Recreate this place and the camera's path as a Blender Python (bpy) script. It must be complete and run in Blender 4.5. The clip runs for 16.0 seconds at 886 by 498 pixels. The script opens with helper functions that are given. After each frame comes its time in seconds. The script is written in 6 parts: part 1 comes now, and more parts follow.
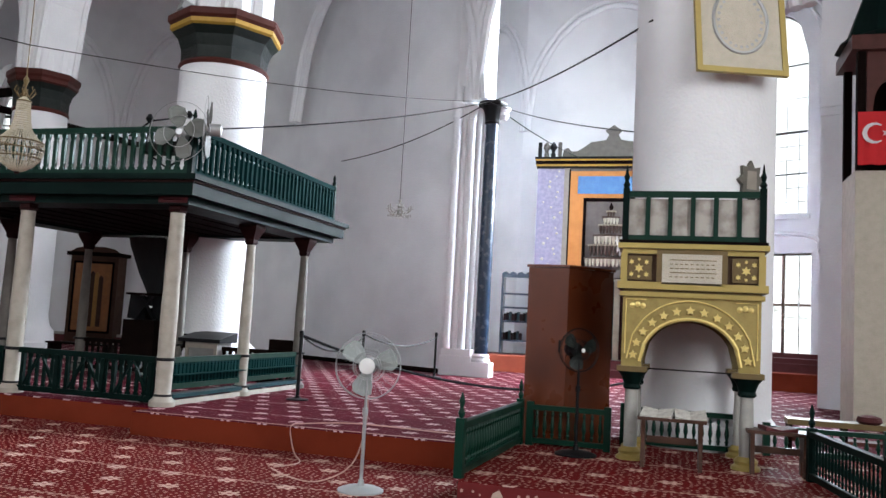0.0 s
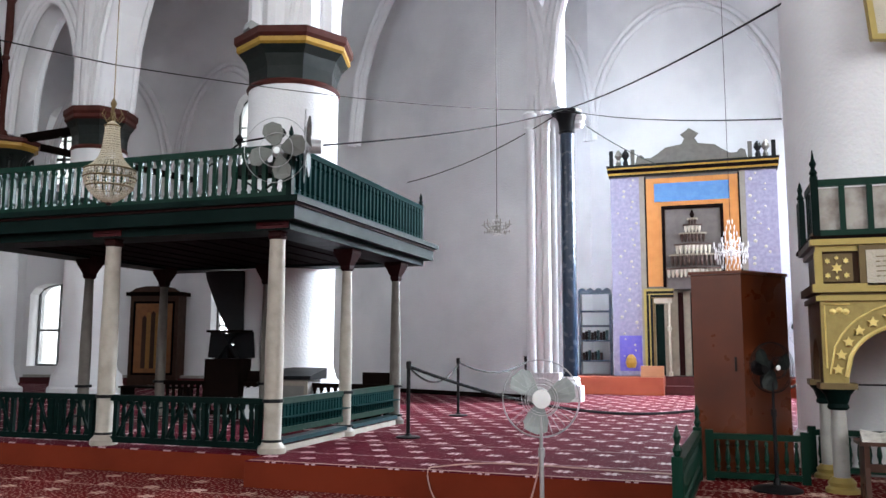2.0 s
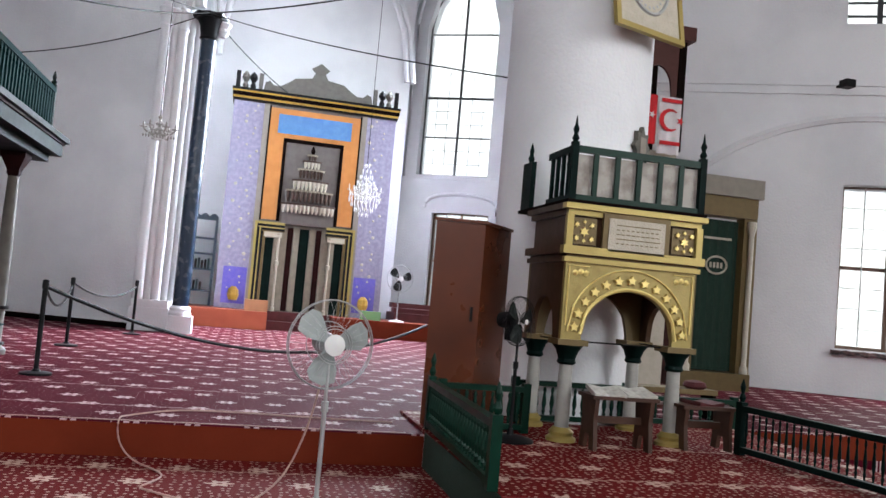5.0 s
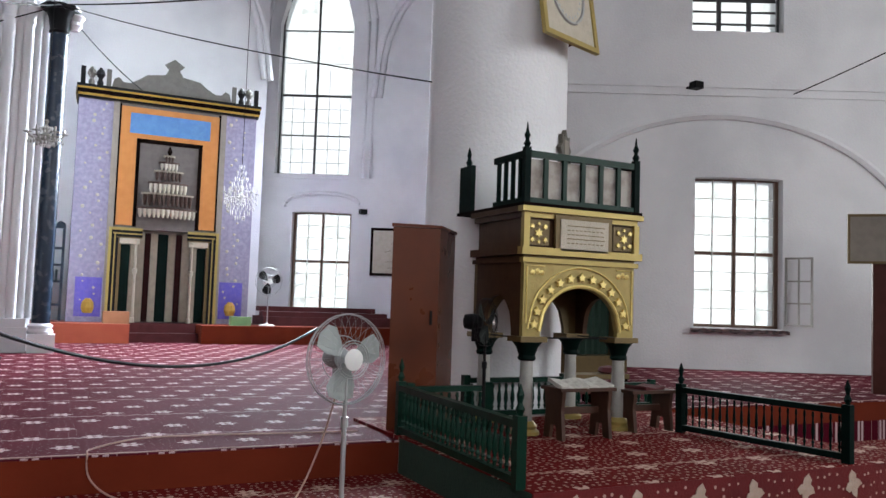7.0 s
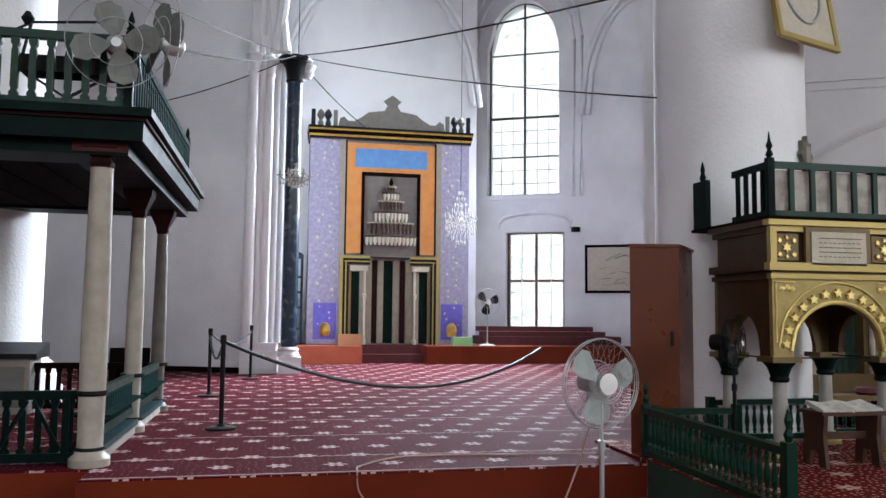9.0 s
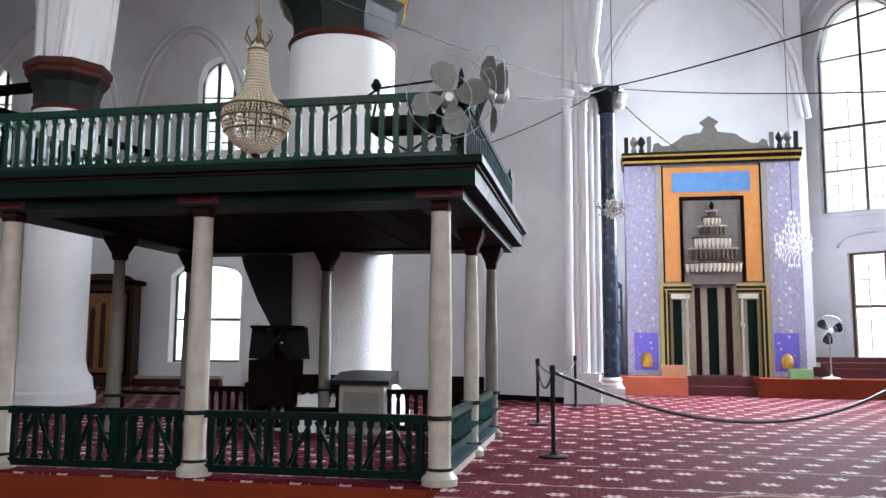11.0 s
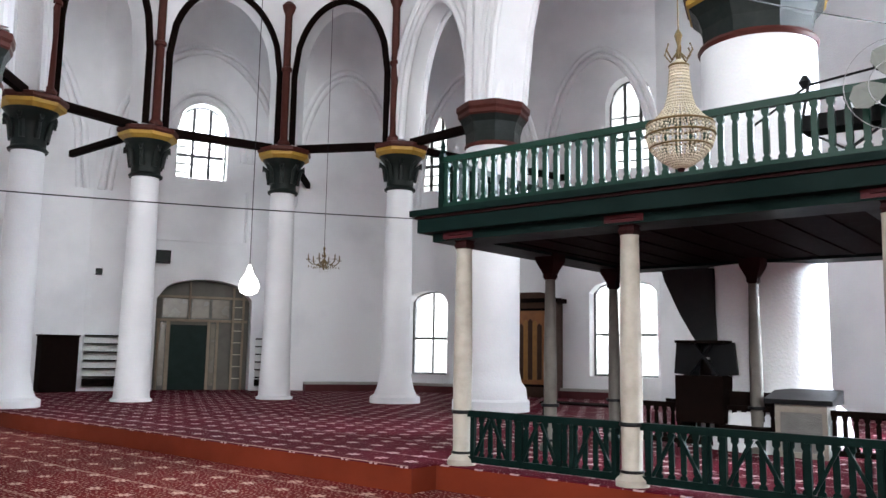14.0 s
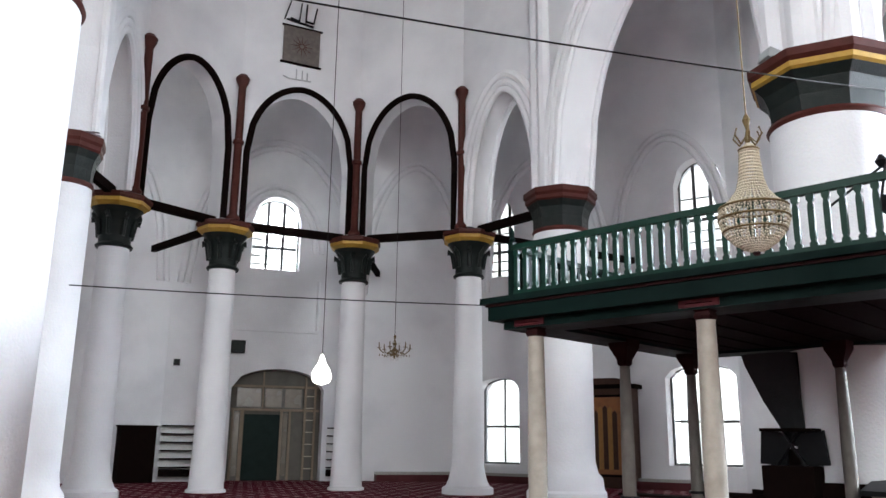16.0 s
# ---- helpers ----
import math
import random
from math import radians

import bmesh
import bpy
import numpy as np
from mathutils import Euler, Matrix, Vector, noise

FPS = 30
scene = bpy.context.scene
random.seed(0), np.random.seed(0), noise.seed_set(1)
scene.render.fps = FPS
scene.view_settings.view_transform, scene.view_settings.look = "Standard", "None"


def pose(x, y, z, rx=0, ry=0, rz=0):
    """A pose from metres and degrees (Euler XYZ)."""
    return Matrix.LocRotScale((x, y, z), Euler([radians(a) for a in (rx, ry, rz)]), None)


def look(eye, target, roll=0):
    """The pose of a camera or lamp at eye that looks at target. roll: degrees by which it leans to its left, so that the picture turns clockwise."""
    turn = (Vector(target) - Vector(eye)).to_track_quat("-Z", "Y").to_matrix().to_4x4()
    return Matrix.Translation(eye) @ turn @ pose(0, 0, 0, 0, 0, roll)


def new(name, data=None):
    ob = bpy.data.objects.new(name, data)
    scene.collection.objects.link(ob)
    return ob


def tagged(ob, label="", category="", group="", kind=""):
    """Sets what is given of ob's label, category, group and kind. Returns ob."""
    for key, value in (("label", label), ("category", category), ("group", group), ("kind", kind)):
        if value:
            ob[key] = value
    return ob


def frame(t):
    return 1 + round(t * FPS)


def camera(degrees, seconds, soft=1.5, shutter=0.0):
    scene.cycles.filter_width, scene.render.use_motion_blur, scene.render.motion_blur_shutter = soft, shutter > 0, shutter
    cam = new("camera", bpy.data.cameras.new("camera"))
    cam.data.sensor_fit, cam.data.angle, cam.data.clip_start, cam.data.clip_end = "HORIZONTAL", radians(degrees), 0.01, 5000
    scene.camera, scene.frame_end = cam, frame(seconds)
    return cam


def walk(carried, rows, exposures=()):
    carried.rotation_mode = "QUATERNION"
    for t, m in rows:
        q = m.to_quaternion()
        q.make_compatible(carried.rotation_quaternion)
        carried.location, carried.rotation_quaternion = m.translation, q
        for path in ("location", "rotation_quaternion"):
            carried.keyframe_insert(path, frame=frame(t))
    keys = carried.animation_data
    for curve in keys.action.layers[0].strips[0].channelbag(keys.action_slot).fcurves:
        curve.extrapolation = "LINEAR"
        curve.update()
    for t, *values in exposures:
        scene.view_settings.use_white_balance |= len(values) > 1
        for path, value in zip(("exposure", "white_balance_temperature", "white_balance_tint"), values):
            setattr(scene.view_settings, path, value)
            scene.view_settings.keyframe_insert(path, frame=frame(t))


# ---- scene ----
cam = camera(57.7, 16.0)
PATH = [
    (0.0, 0.010, 0.027, 1.494, 16.06, 5.23, -3.13),
    (0.5, -0.338, 0.160, 1.488, 18.03, 5.85, -1.90),
    (1.0, -0.659, 0.323, 1.453, 18.78, 5.52, -2.43),
    (1.5, -1.019, 0.434, 1.438, 17.63, 6.61, -1.74),
    (2.0, -1.316, 0.651, 1.468, 18.62, 6.90, -0.17),
    (2.5, -1.622, 0.812, 1.437, 16.30, 6.80, -1.81),
    (3.0, -1.932, 1.019, 1.441, 8.53, 4.80, -1.36),
    (3.5, -2.245, 1.123, 1.430, 1.94, 5.86, -0.99),
    (4.0, -2.524, 1.257, 1.447, -5.66, 4.87, -2.34),
    (6.5, -4.090, 1.710, 1.443, -21.90, 2.47, -3.65),
    (7.0, -4.333, 1.798, 1.468, -26.23, 3.74, -1.93),
    (7.5, -4.497, 1.826, 1.486, -25.58, 2.76, -1.70),
    (8.0, -4.535, 1.833, 1.499, -22.35, 3.29, -2.28),
    (8.5, -4.570, 1.816, 1.500, -18.13, 3.53, -2.09),
    (9.0, -4.650, 1.778, 1.518, -11.65, 4.60, -0.58),
    (9.5, -4.675, 1.729, 1.529, -4.31, 6.36, -0.56),
    (12.0, -4.804, 1.661, 1.502, 20.38, 5.65, -0.35),
    (12.5, -4.827, 1.616, 1.491, 26.98, 4.45, -0.71),
    (13.0, -4.858, 1.570, 1.492, 32.93, 5.00, -1.09),
    (13.5, -4.874, 1.541, 1.500, 37.52, 6.30, -0.98),
    (14.0, -4.866, 1.516, 1.506, 39.06, 7.33, -0.95),
    (14.5, -4.863, 1.505, 1.527, 39.40, 10.10, -0.95),
    (15.0, -4.841, 1.487, 1.533, 39.62, 12.10, -0.69),
    (15.5, -4.834, 1.461, 1.529, 40.89, 12.43, -1.20),
    (16.0, -4.857, 1.465, 1.534, 44.02, 13.31, -0.70),]
walk(cam, [(t, pose(x, y, z, 90 + pitch, roll, yaw)) for t, x, y, z, yaw, pitch, roll in PATH],
     [(0, .12), (3.5, .27), (6.5, -.15), (8.5, -.25), (9.5, -.15), (12, .5), (13.5, .95), (14.5, .92), (16, .58)])

# ---- world and light ----
def world_light():
    w = bpy.data.worlds.new("sky")
    scene.world = w
    w.use_nodes = True
    nt = w.node_tree
    sky = nt.nodes.new("ShaderNodeTexSky")
    sky.sky_type = "NISHITA"
    sky.sun_disc = False
    sky.sun_elevation = radians(48)
    sky.sun_rotation = radians(200)
    bg = nt.nodes["Background"]
    bg.inputs[1].default_value = 0.15
    nt.links.new(sky.outputs[0], bg.inputs[0])
    s = bpy.data.lights.new("sun", "SUN")
    s.energy, s.angle, s.color = 3.0, radians(0.5), (1, .95, .88)
    o = new("sun", s)
    o.rotation_euler = (radians(42), 0, radians(-20))


def daylight_area(p, target, w, h, power, color=(.93, .97, 1), spread=180):
    l = bpy.data.lights.new("daylight_lamp", "AREA")
    l.shape, l.size, l.size_y, l.energy, l.color = "RECTANGLE", w, h, power, color
    l.spread = radians(spread)
    o = new("daylight_lamp", l)
    o.matrix_world = look(p, target)
    return o


world_light()
# first three: area lamps added for unseen west, north and clerestory windows
daylight_area((11.5, -8.5, 8.5), (0, 2, 5), 8, 9, 2150)
daylight_area((-9.5, -5.5, 8.0), (-9, 8, 3), 12, 6, 1700)
daylight_area((-23.5, -1.5, 9.0), (-16, 13, 2.5), 8, 6, 9300)
daylight_area((2.4, 23.0, 7.5), (-4.4, 17.4, 3.0), 2.0, 5.5, 2600, (.78, .88, 1), 100)
daylight_area((8.3, 13.6, 2.7), (2, 5, 0), 1.6, 2.8, 160)
# unseen area lamp added to brighten the pier; this wall has no window
daylight_area((4.7, 18.9, 6.3), (-5.0, 18.2, 3.0), 2.2, 4.0, 680, (.82, .9, 1), 130)
daylight_area((-27.0, 17.5, 7.5), (-14, 9, 3), 3, 3, 1200)
daylight_area((-18.5, 24.0, 2.5), (-12, 12, 1), 3, 3, 800)

# ---- mesh tools ----
CO, SI = -.883, .469


def W(u, v, z=0.0):
    """A place given along (u) and across (v) the church, in the world."""
    return Vector((CO * u + SI * v, SI * u - CO * v, z))


def hexa(bm, a, b, c, d, z, top=None):
    """A block over the four ground corners, from heights z[0] to z[1]; top: own upper heights."""
    tops = top or [z[1]] * 4
    low = [bm.verts.new((p[0], p[1], z[0])) for p in (a, b, c, d)]
    up = [bm.verts.new((p[0], p[1], t)) for p, t in zip((a, b, c, d), tops)]
    bm.faces.new(low[::-1])
    bm.faces.new(up)
    for i in range(4):
        j = (i + 1) % 4
        bm.faces.new((low[i], low[j], up[j], up[i]))


def box(bm, x0, x1, y0, y1, z0, z1, m=None):
    c = [(x, y, z) for z in (z0, z1) for x, y in ((x0, y0), (x1, y0), (x1, y1), (x0, y1))]
    v = [bm.verts.new(m @ Vector(p) if m else p) for p in c]
    for f in ((3, 2, 1, 0), (4, 5, 6, 7), (0, 1, 5, 4), (1, 2, 6, 5), (2, 3, 7, 6), (3, 0, 4, 7)):
        bm.faces.new([v[i] for i in f])


def bar(bm, a, b, w, h=None):
    """A square bar of width w and height h from a to b."""
    a, b = Vector(a), Vector(b)
    d = b - a
    box(bm, -w / 2, w / 2, -(h or w) / 2, (h or w) / 2, 0, d.length, Matrix.Translation(a) @ d.to_track_quat("Z", "Y").to_matrix().to_4x4())


def lathe(bm, prof, at=(0, 0, 0), seg=16, m=None, turn=0.0):
    """A turned body with the profile (radius, height) ..."""
    rings = []
    for r, z in prof:
        ring = []
        for i in range(seg):
            a = math.tau * i / seg + turn
            p = Vector((at[0] + r * math.cos(a), at[1] + r * math.sin(a), at[2] + z))
            ring.append(bm.verts.new(m @ p if m else p))
        rings.append(ring)
    for q, r in zip(rings, rings[1:]):
        for i in range(seg):
            j = (i + 1) % seg
            bm.faces.new((q[i], q[j], r[j], r[i]))
    bm.faces.new(rings[0][::-1])
    bm.faces.new(rings[-1])


def tube(bm, pts, r, seg=6, closed=False):
    """A round bar along points; r a number or one for each point."""
    pts = [Vector(p) for p in pts]
    n = len(pts)
    rings = []
    for i, p in enumerate(pts):
        a = pts[(i - 1) % n] if (closed or i) else p
        b = pts[(i + 1) % n] if (closed or i < n - 1) else p
        q = (b - a).to_track_quat("Z", "Y")
        rr = r[i] if isinstance(r, (list, tuple)) else r
        rings.append([bm.verts.new(p + q @ Vector((rr * math.cos(math.tau * k / seg), rr * math.sin(math.tau * k / seg), 0))) for k in range(seg)])
    for i in range(n if closed else n - 1):
        A, B = rings[i], rings[(i + 1) % n]
        off = 0
        if closed and i == n - 1:
            off = min(range(seg), key=lambda o: (A[0].co - B[o].co).length)
        for k in range(seg):
            j = (k + 1) % seg
            bm.faces.new((A[k], A[j], B[(j + off) % seg], B[(k + off) % seg]))
    if not closed:
        bm.faces.new(rings[0][::-1])
        bm.faces.new(rings[-1])


def flat(bm, outline, y0, y1, m=None):
    """An upright plate: the outline (x, z) ..., thick from y0 to y1."""
    f = [bm.verts.new((m @ Vector((x, y0, z))) if m else (x, y0, z)) for x, z in outline]
    b = [bm.verts.new((m @ Vector((x, y1, z))) if m else (x, y1, z)) for x, z in outline]
    bm.faces.new(f)
    bm.faces.new(b[::-1])
    n = len(f)
    for i in range(n):
        j = (i + 1) % n
        bm.faces.new((f[j], f[i], b[i], b[j]))


def weld(bm):
    """Joins blocks that touch into one body, without the faces inside."""
    bmesh.ops.remove_doubles(bm, verts=bm.verts, dist=1e-5)
    bm.verts.index_update()
    seen = {}
    for f in bm.faces:
        seen.setdefault(frozenset(v.index for v in f.verts), []).append(f)
    gone = [f for fs in seen.values() if len(fs) > 1 for f in fs]
    if gone:
        bmesh.ops.delete(bm, geom=gone, context="FACES")


def part(name, bm, material, parent=None, label="", smooth=False, kind=""):
    bmesh.ops.recalc_face_normals(bm, faces=bm.faces)
    me = bpy.data.meshes.new(name)
    if smooth:
        for f in bm.faces:
            f.smooth = True
        for e in bm.edges:
            if len(e.link_faces) == 2 and e.calc_face_angle(0) > .6:
                e.smooth = False
    bm.to_mesh(me)
    bm.free()
    me.materials.append(material)
    ob = new(name, me)
    ob.parent = parent
    return tagged(ob, label=label, kind=kind)


def thing(name, at, label, category, group="", rz=0.0):
    e = new(name)
    e.empty_display_size = .1
    e.matrix_world = pose(*at, 0, 0, rz)
    return tagged(e, label=label, category=category, group=group)


def BM():
    return bmesh.new()


# ---- materials ----
def material(name, color, rough=.6, metal=0.0, second=None, scale=3.0, amount=.5, bump=.02, fine=60.0, spec=.4, fine_amount=.15):
    """Two scales of variation: stains towards the second colour, and fine grain."""
    m = bpy.data.materials.new(name)
    m.use_nodes = True
    nt = m.node_tree
    b = nt.nodes["Principled BSDF"]
    tc = nt.nodes.new("ShaderNodeTexCoord")
    n1 = nt.nodes.new("ShaderNodeTexNoise")
    n1.inputs["Scale"].default_value = scale
    n1.inputs["Detail"].default_value = 6
    n2 = nt.nodes.new("ShaderNodeTexNoise")
    n2.inputs["Scale"].default_value = fine
    n2.inputs["Detail"].default_value = 3
    nt.links.new(tc.outputs["Object"], n1.inputs["Vector"])
    nt.links.new(tc.outputs["Object"], n2.inputs["Vector"])
    ramp = nt.nodes.new("ShaderNodeValToRGB")
    ramp.color_ramp.elements[0].position, ramp.color_ramp.elements[1].position = .42, .68
    nt.links.new(n1.outputs["Fac"], ramp.inputs["Fac"])
    mul = nt.nodes.new("ShaderNodeMath")
    mul.operation = "MULTIPLY"
    mul.inputs[1].default_value = amount
    nt.links.new(ramp.outputs["Color"], mul.inputs[0])
    mix = nt.nodes.new("ShaderNodeMix")
    mix.data_type = "RGBA"
    second = second or [c * .7 for c in color]
    mix.inputs["A"].default_value = (*color, 1)
    mix.inputs["B"].default_value = (*second, 1)
    nt.links.new(mul.outputs[0], mix.inputs["Factor"])
    mix2 = nt.nodes.new("ShaderNodeMix")
    mix2.data_type, mix2.blend_type = "RGBA", "MULTIPLY"
    mix2.inputs["Factor"].default_value = fine_amount
    nt.links.new(mix.outputs["Result"], mix2.inputs["A"])
    nt.links.new(n2.outputs["Color"], mix2.inputs["B"])
    nt.links.new(mix2.outputs["Result"], b.inputs["Base Color"])
    b.inputs["Metallic"].default_value = metal
    b.inputs["Specular IOR Level"].default_value = spec
    mr = nt.nodes.new("ShaderNodeMapRange")
    mr.inputs["To Min"].default_value, mr.inputs["To Max"].default_value = max(.03, rough - .08), min(1, rough + .1)
    nt.links.new(n1.outputs["Fac"], mr.inputs["Value"])
    nt.links.new(mr.outputs["Result"], b.inputs["Roughness"])
    if bump:
        bp = nt.nodes.new("ShaderNodeBump")
        bp.inputs["Distance"].default_value = bump
        bp.inputs["Strength"].default_value = .5
        add = nt.nodes.new("ShaderNodeMath")
        nt.links.new(n1.outputs["Fac"], add.inputs[0])
        nt.links.new(n2.outputs["Fac"], add.inputs[1])
        nt.links.new(add.outputs[0], bp.inputs["Height"])
        nt.links.new(bp.outputs["Normal"], b.inputs["Normal"])
    return m


def glass_like(name, color, rough=.05, alpha_mix=.7):
    m = bpy.data.materials.new(name)
    m.use_nodes = True
    nt = m.node_tree
    b = nt.nodes["Principled BSDF"]
    b.inputs["Base Color"].default_value = (*color, 1)
    b.inputs["Roughness"].default_value = rough
    b.inputs["Transmission Weight"].default_value = alpha_mix
    b.inputs["IOR"].default_value = 1.45
    return m


def glow(name, color, strength):
    m = bpy.data.materials.new(name)
    m.use_nodes = True
    nt = m.node_tree
    nt.nodes.remove(nt.nodes["Principled BSDF"])
    e = nt.nodes.new("ShaderNodeEmission")
    e.inputs[0].default_value, e.inputs[1].default_value = (*color, 1), strength
    nt.links.new(e.outputs[0], nt.nodes["Material Output"].inputs[0])
    return m


def backdrop_material():
    """Blown-out sky with pale foliage below, seen through the windows."""
    m = glow("bright_garden", (1, 1, 1), 3)
    nt = m.node_tree
    e = [n for n in nt.nodes if n.type == "EMISSION"][0]
    tc = nt.nodes.new("ShaderNodeTexCoord")
    n = nt.nodes.new("ShaderNodeTexNoise")
    n.inputs["Scale"].default_value, n.inputs["Detail"].default_value, n.inputs["Roughness"].default_value = 3.2, 12, .75
    r = nt.nodes.new("ShaderNodeValToRGB")
    r.color_ramp.elements[0].position, r.color_ramp.elements[0].color = .34, (.3, .32, .25, 1)
    r.color_ramp.elements[1].position, r.color_ramp.elements[1].color = .53, (1, 1, 1, 1)
    nt.links.new(tc.outputs["Object"], n.inputs["Vector"])
    nt.links.new(n.outputs["Fac"], r.inputs["Fac"])
    nt.links.new(r.outputs["Color"], e.inputs[0])
    return m


def carpet_material(name, base, dark, flower, sx=.42, sy=.40, line=1.2, dots=.12):
    """Woven carpet: rows of pale flowers, small dots and a pale line across every so far."""
    m = bpy.data.materials.new(name)
    m.use_nodes = True
    nt = m.node_tree
    L, N = nt.links, nt.nodes
    b = N["Principled BSDF"]
    b.inputs["Roughness"].default_value = .75
    b.inputs["Specular IOR Level"].default_value = .03
    b.inputs["Sheen Weight"].default_value = 0.0
    tc = N.new("ShaderNodeTexCoord")
    sep = N.new("ShaderNodeSeparateXYZ")
    wob = N.new("ShaderNodeTexNoise")
    wob.inputs["Scale"].default_value = .8
    L.new(tc.outputs["Object"], wob.inputs["Vector"])
    L.new(tc.outputs["Object"], sep.inputs[0])

    def math_(op, a, b_=None, c=None):
        n = N.new("ShaderNodeMath")
        n.operation = op
        for i, v in enumerate((a, b_, c)):
            if v is None:
                continue
            if isinstance(v, (int, float)):
                n.inputs[i].default_value = v
            else:
                L.new(v, n.inputs[i])
        return n.outputs[0]
    X, Y = sep.outputs[0], sep.outputs[1]
    ys = math_("DIVIDE", Y, sy)
    row = math_("FLOOR", ys)
    odd = math_("MULTIPLY", math_("MODULO", math_("ABSOLUTE", row), 2.0), .5)
    xs = math_("ADD", math_("DIVIDE", X, sx), odd)
    fx = math_("MULTIPLY", math_("SUBTRACT", math_("FRACT", xs), .5), sx)
    fy = math_("MULTIPLY", math_("SUBTRACT", math_("FRACT", ys), .5), sy)
    fx = math_("DIVIDE", fx, 1.15)
    ang = math_("ARCTAN2", fy, fx)
    rad = math_("SQRT", math_("ADD", math_("MULTIPLY", fx, fx), math_("MULTIPLY", fy, fy)))
    lobes = math_("ADD", .068, math_("MULTIPLY", math_("COSINE", math_("MULTIPLY", ang, 6.0)), .022))
    fl = math_("LESS_THAN", rad, lobes)
    heart = math_("LESS_THAN", rad, .02)
    vor = N.new("ShaderNodeTexVoronoi")
    vor.voronoi_dimensions = "2D"
    vor.inputs["Scale"].default_value = 15
    vor.inputs["Randomness"].default_value = .6
    L.new(tc.outputs["Object"], vor.inputs["Vector"])
    dot = math_("LESS_THAN", vor.outputs["Distance"], dots)
    ly = math_("ABSOLUTE", math_("SUBTRACT", math_("FRACT", math_("DIVIDE", math_("ADD", Y, math_("MULTIPLY", math_("PINGPONG", X, .06), .5)), line)), .5))
    chain = math_("MULTIPLY", math_("GREATER_THAN", math_("ABSOLUTE", math_("SUBTRACT", math_("FRACT", math_("DIVIDE", X, .14)), .5)), .12), .011 / line)
    ln = math_("LESS_THAN", ly, math_("ADD", chain, .009 / line))
    mix = N.new("ShaderNodeMix")
    mix.data_type = "RGBA"
    big = N.new("ShaderNodeTexNoise")
    big.inputs["Scale"].default_value, big.inputs["Detail"].default_value = 1.3, 5
    L.new(tc.outputs["Object"], big.inputs["Vector"])
    L.new(big.outputs["Fac"], mix.inputs["Factor"])
    mix.inputs["A"].default_value, mix.inputs["B"].default_value = (*base, 1), (*dark, 1)
    cur = mix.outputs["Result"]
    for fac, col, amt in ((dot, flower, .6), (ln, flower, .5), (fl, flower, .95), (heart, base, .8)):
        mm = N.new("ShaderNodeMix")
        mm.data_type = "RGBA"
        L.new(math_("MULTIPLY", fac, amt), mm.inputs["Factor"])
        L.new(cur, mm.inputs["A"])
        mm.inputs["B"].default_value = (*col, 1)
        cur = mm.outputs["Result"]
    pile = N.new("ShaderNodeTexNoise")
    pile.inputs["Scale"].default_value = 160
    L.new(tc.outputs["Object"], pile.inputs["Vector"])
    mm = N.new("ShaderNodeMix")
    mm.data_type, mm.blend_type = "RGBA", "MULTIPLY"
    mm.inputs["Factor"].default_value = .35
    L.new(cur, mm.inputs["A"])
    L.new(pile.outputs["Color"], mm.inputs["B"])
    L.new(mm.outputs["Result"], b.inputs["Base Color"])
    bp = N.new("ShaderNodeBump")
    bp.inputs["Distance"].default_value = .006
    L.new(pile.outputs["Fac"], bp.inputs["Height"])
    L.new(bp.outputs["Normal"], b.inputs["Normal"])
    return m


PLASTER = material("white_plaster", (.78, .78, .79), .85, second=(.6, .6, .62), scale=.55, amount=.75, bump=.012, fine=25, fine_amount=.08)
PLASTER_OLD = material("stained_plaster", (.62, .61, .62), .85, second=(.5, .49, .5), scale=.45, amount=.7, bump=.015, fine=25, fine_amount=.1)
CARPET = carpet_material("red_carpet", (.11, .007, .018), (.065, .004, .011), (.6, .42, .42), .46, .44, dots=.08)
CARPET_LOW = carpet_material("red_carpet_lower", (.18, .012, .012), (.1, .006, .007), (.66, .46, .38), sx=.58, sy=.45, dots=.2)
RISER = material("orange_red_felt", (.14, .019, .006), .95, second=(.09, .012, .004), scale=2, bump=.004, fine=120, spec=0.18)
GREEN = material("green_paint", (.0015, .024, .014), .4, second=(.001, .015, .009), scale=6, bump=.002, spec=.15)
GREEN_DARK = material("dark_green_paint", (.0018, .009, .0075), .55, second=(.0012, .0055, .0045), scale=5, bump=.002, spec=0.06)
BLUEGREEN = material("blue_green_paint", (.006, .035, .042), .45, second=(.004, .02, .026), scale=5, bump=.002, spec=0.18)
CREAM = material("cream_paint", (.36, .325, .275), .5, second=(.22, .195, .165), scale=7, bump=.003)
MAROON = material("maroon_paint", (.016, .0045, .0045), .6, second=(.026, .007, .007), scale=6, bump=.002, spec=0.06)
BLACK = material("black_green_paint", (.008, .012, .011), .45, second=(.02, .024, .02), scale=6, bump=.01, spec=0.18)
OCHRE = material("ochre_paint", (.42, .25, .035), .5, second=(.28, .15, .03), scale=6, bump=.002)
BROWNRED = material("brown_red_paint", (.06, .014, .01), .5, second=(.09, .025, .02), scale=6, bump=.003, spec=0.18)
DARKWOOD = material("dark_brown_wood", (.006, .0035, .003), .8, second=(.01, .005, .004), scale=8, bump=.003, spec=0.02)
NAVY = material("dark_blue_marble", (.012, .025, .05), .25, second=(.03, .05, .08), scale=6, bump=.001)
GOLD_LIGHT = material("bright_gilding", (.78, .62, .22), .38, metal=.35, second=(.6, .45, .15), scale=14, bump=.002)
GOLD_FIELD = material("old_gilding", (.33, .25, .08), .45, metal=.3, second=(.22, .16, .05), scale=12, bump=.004)
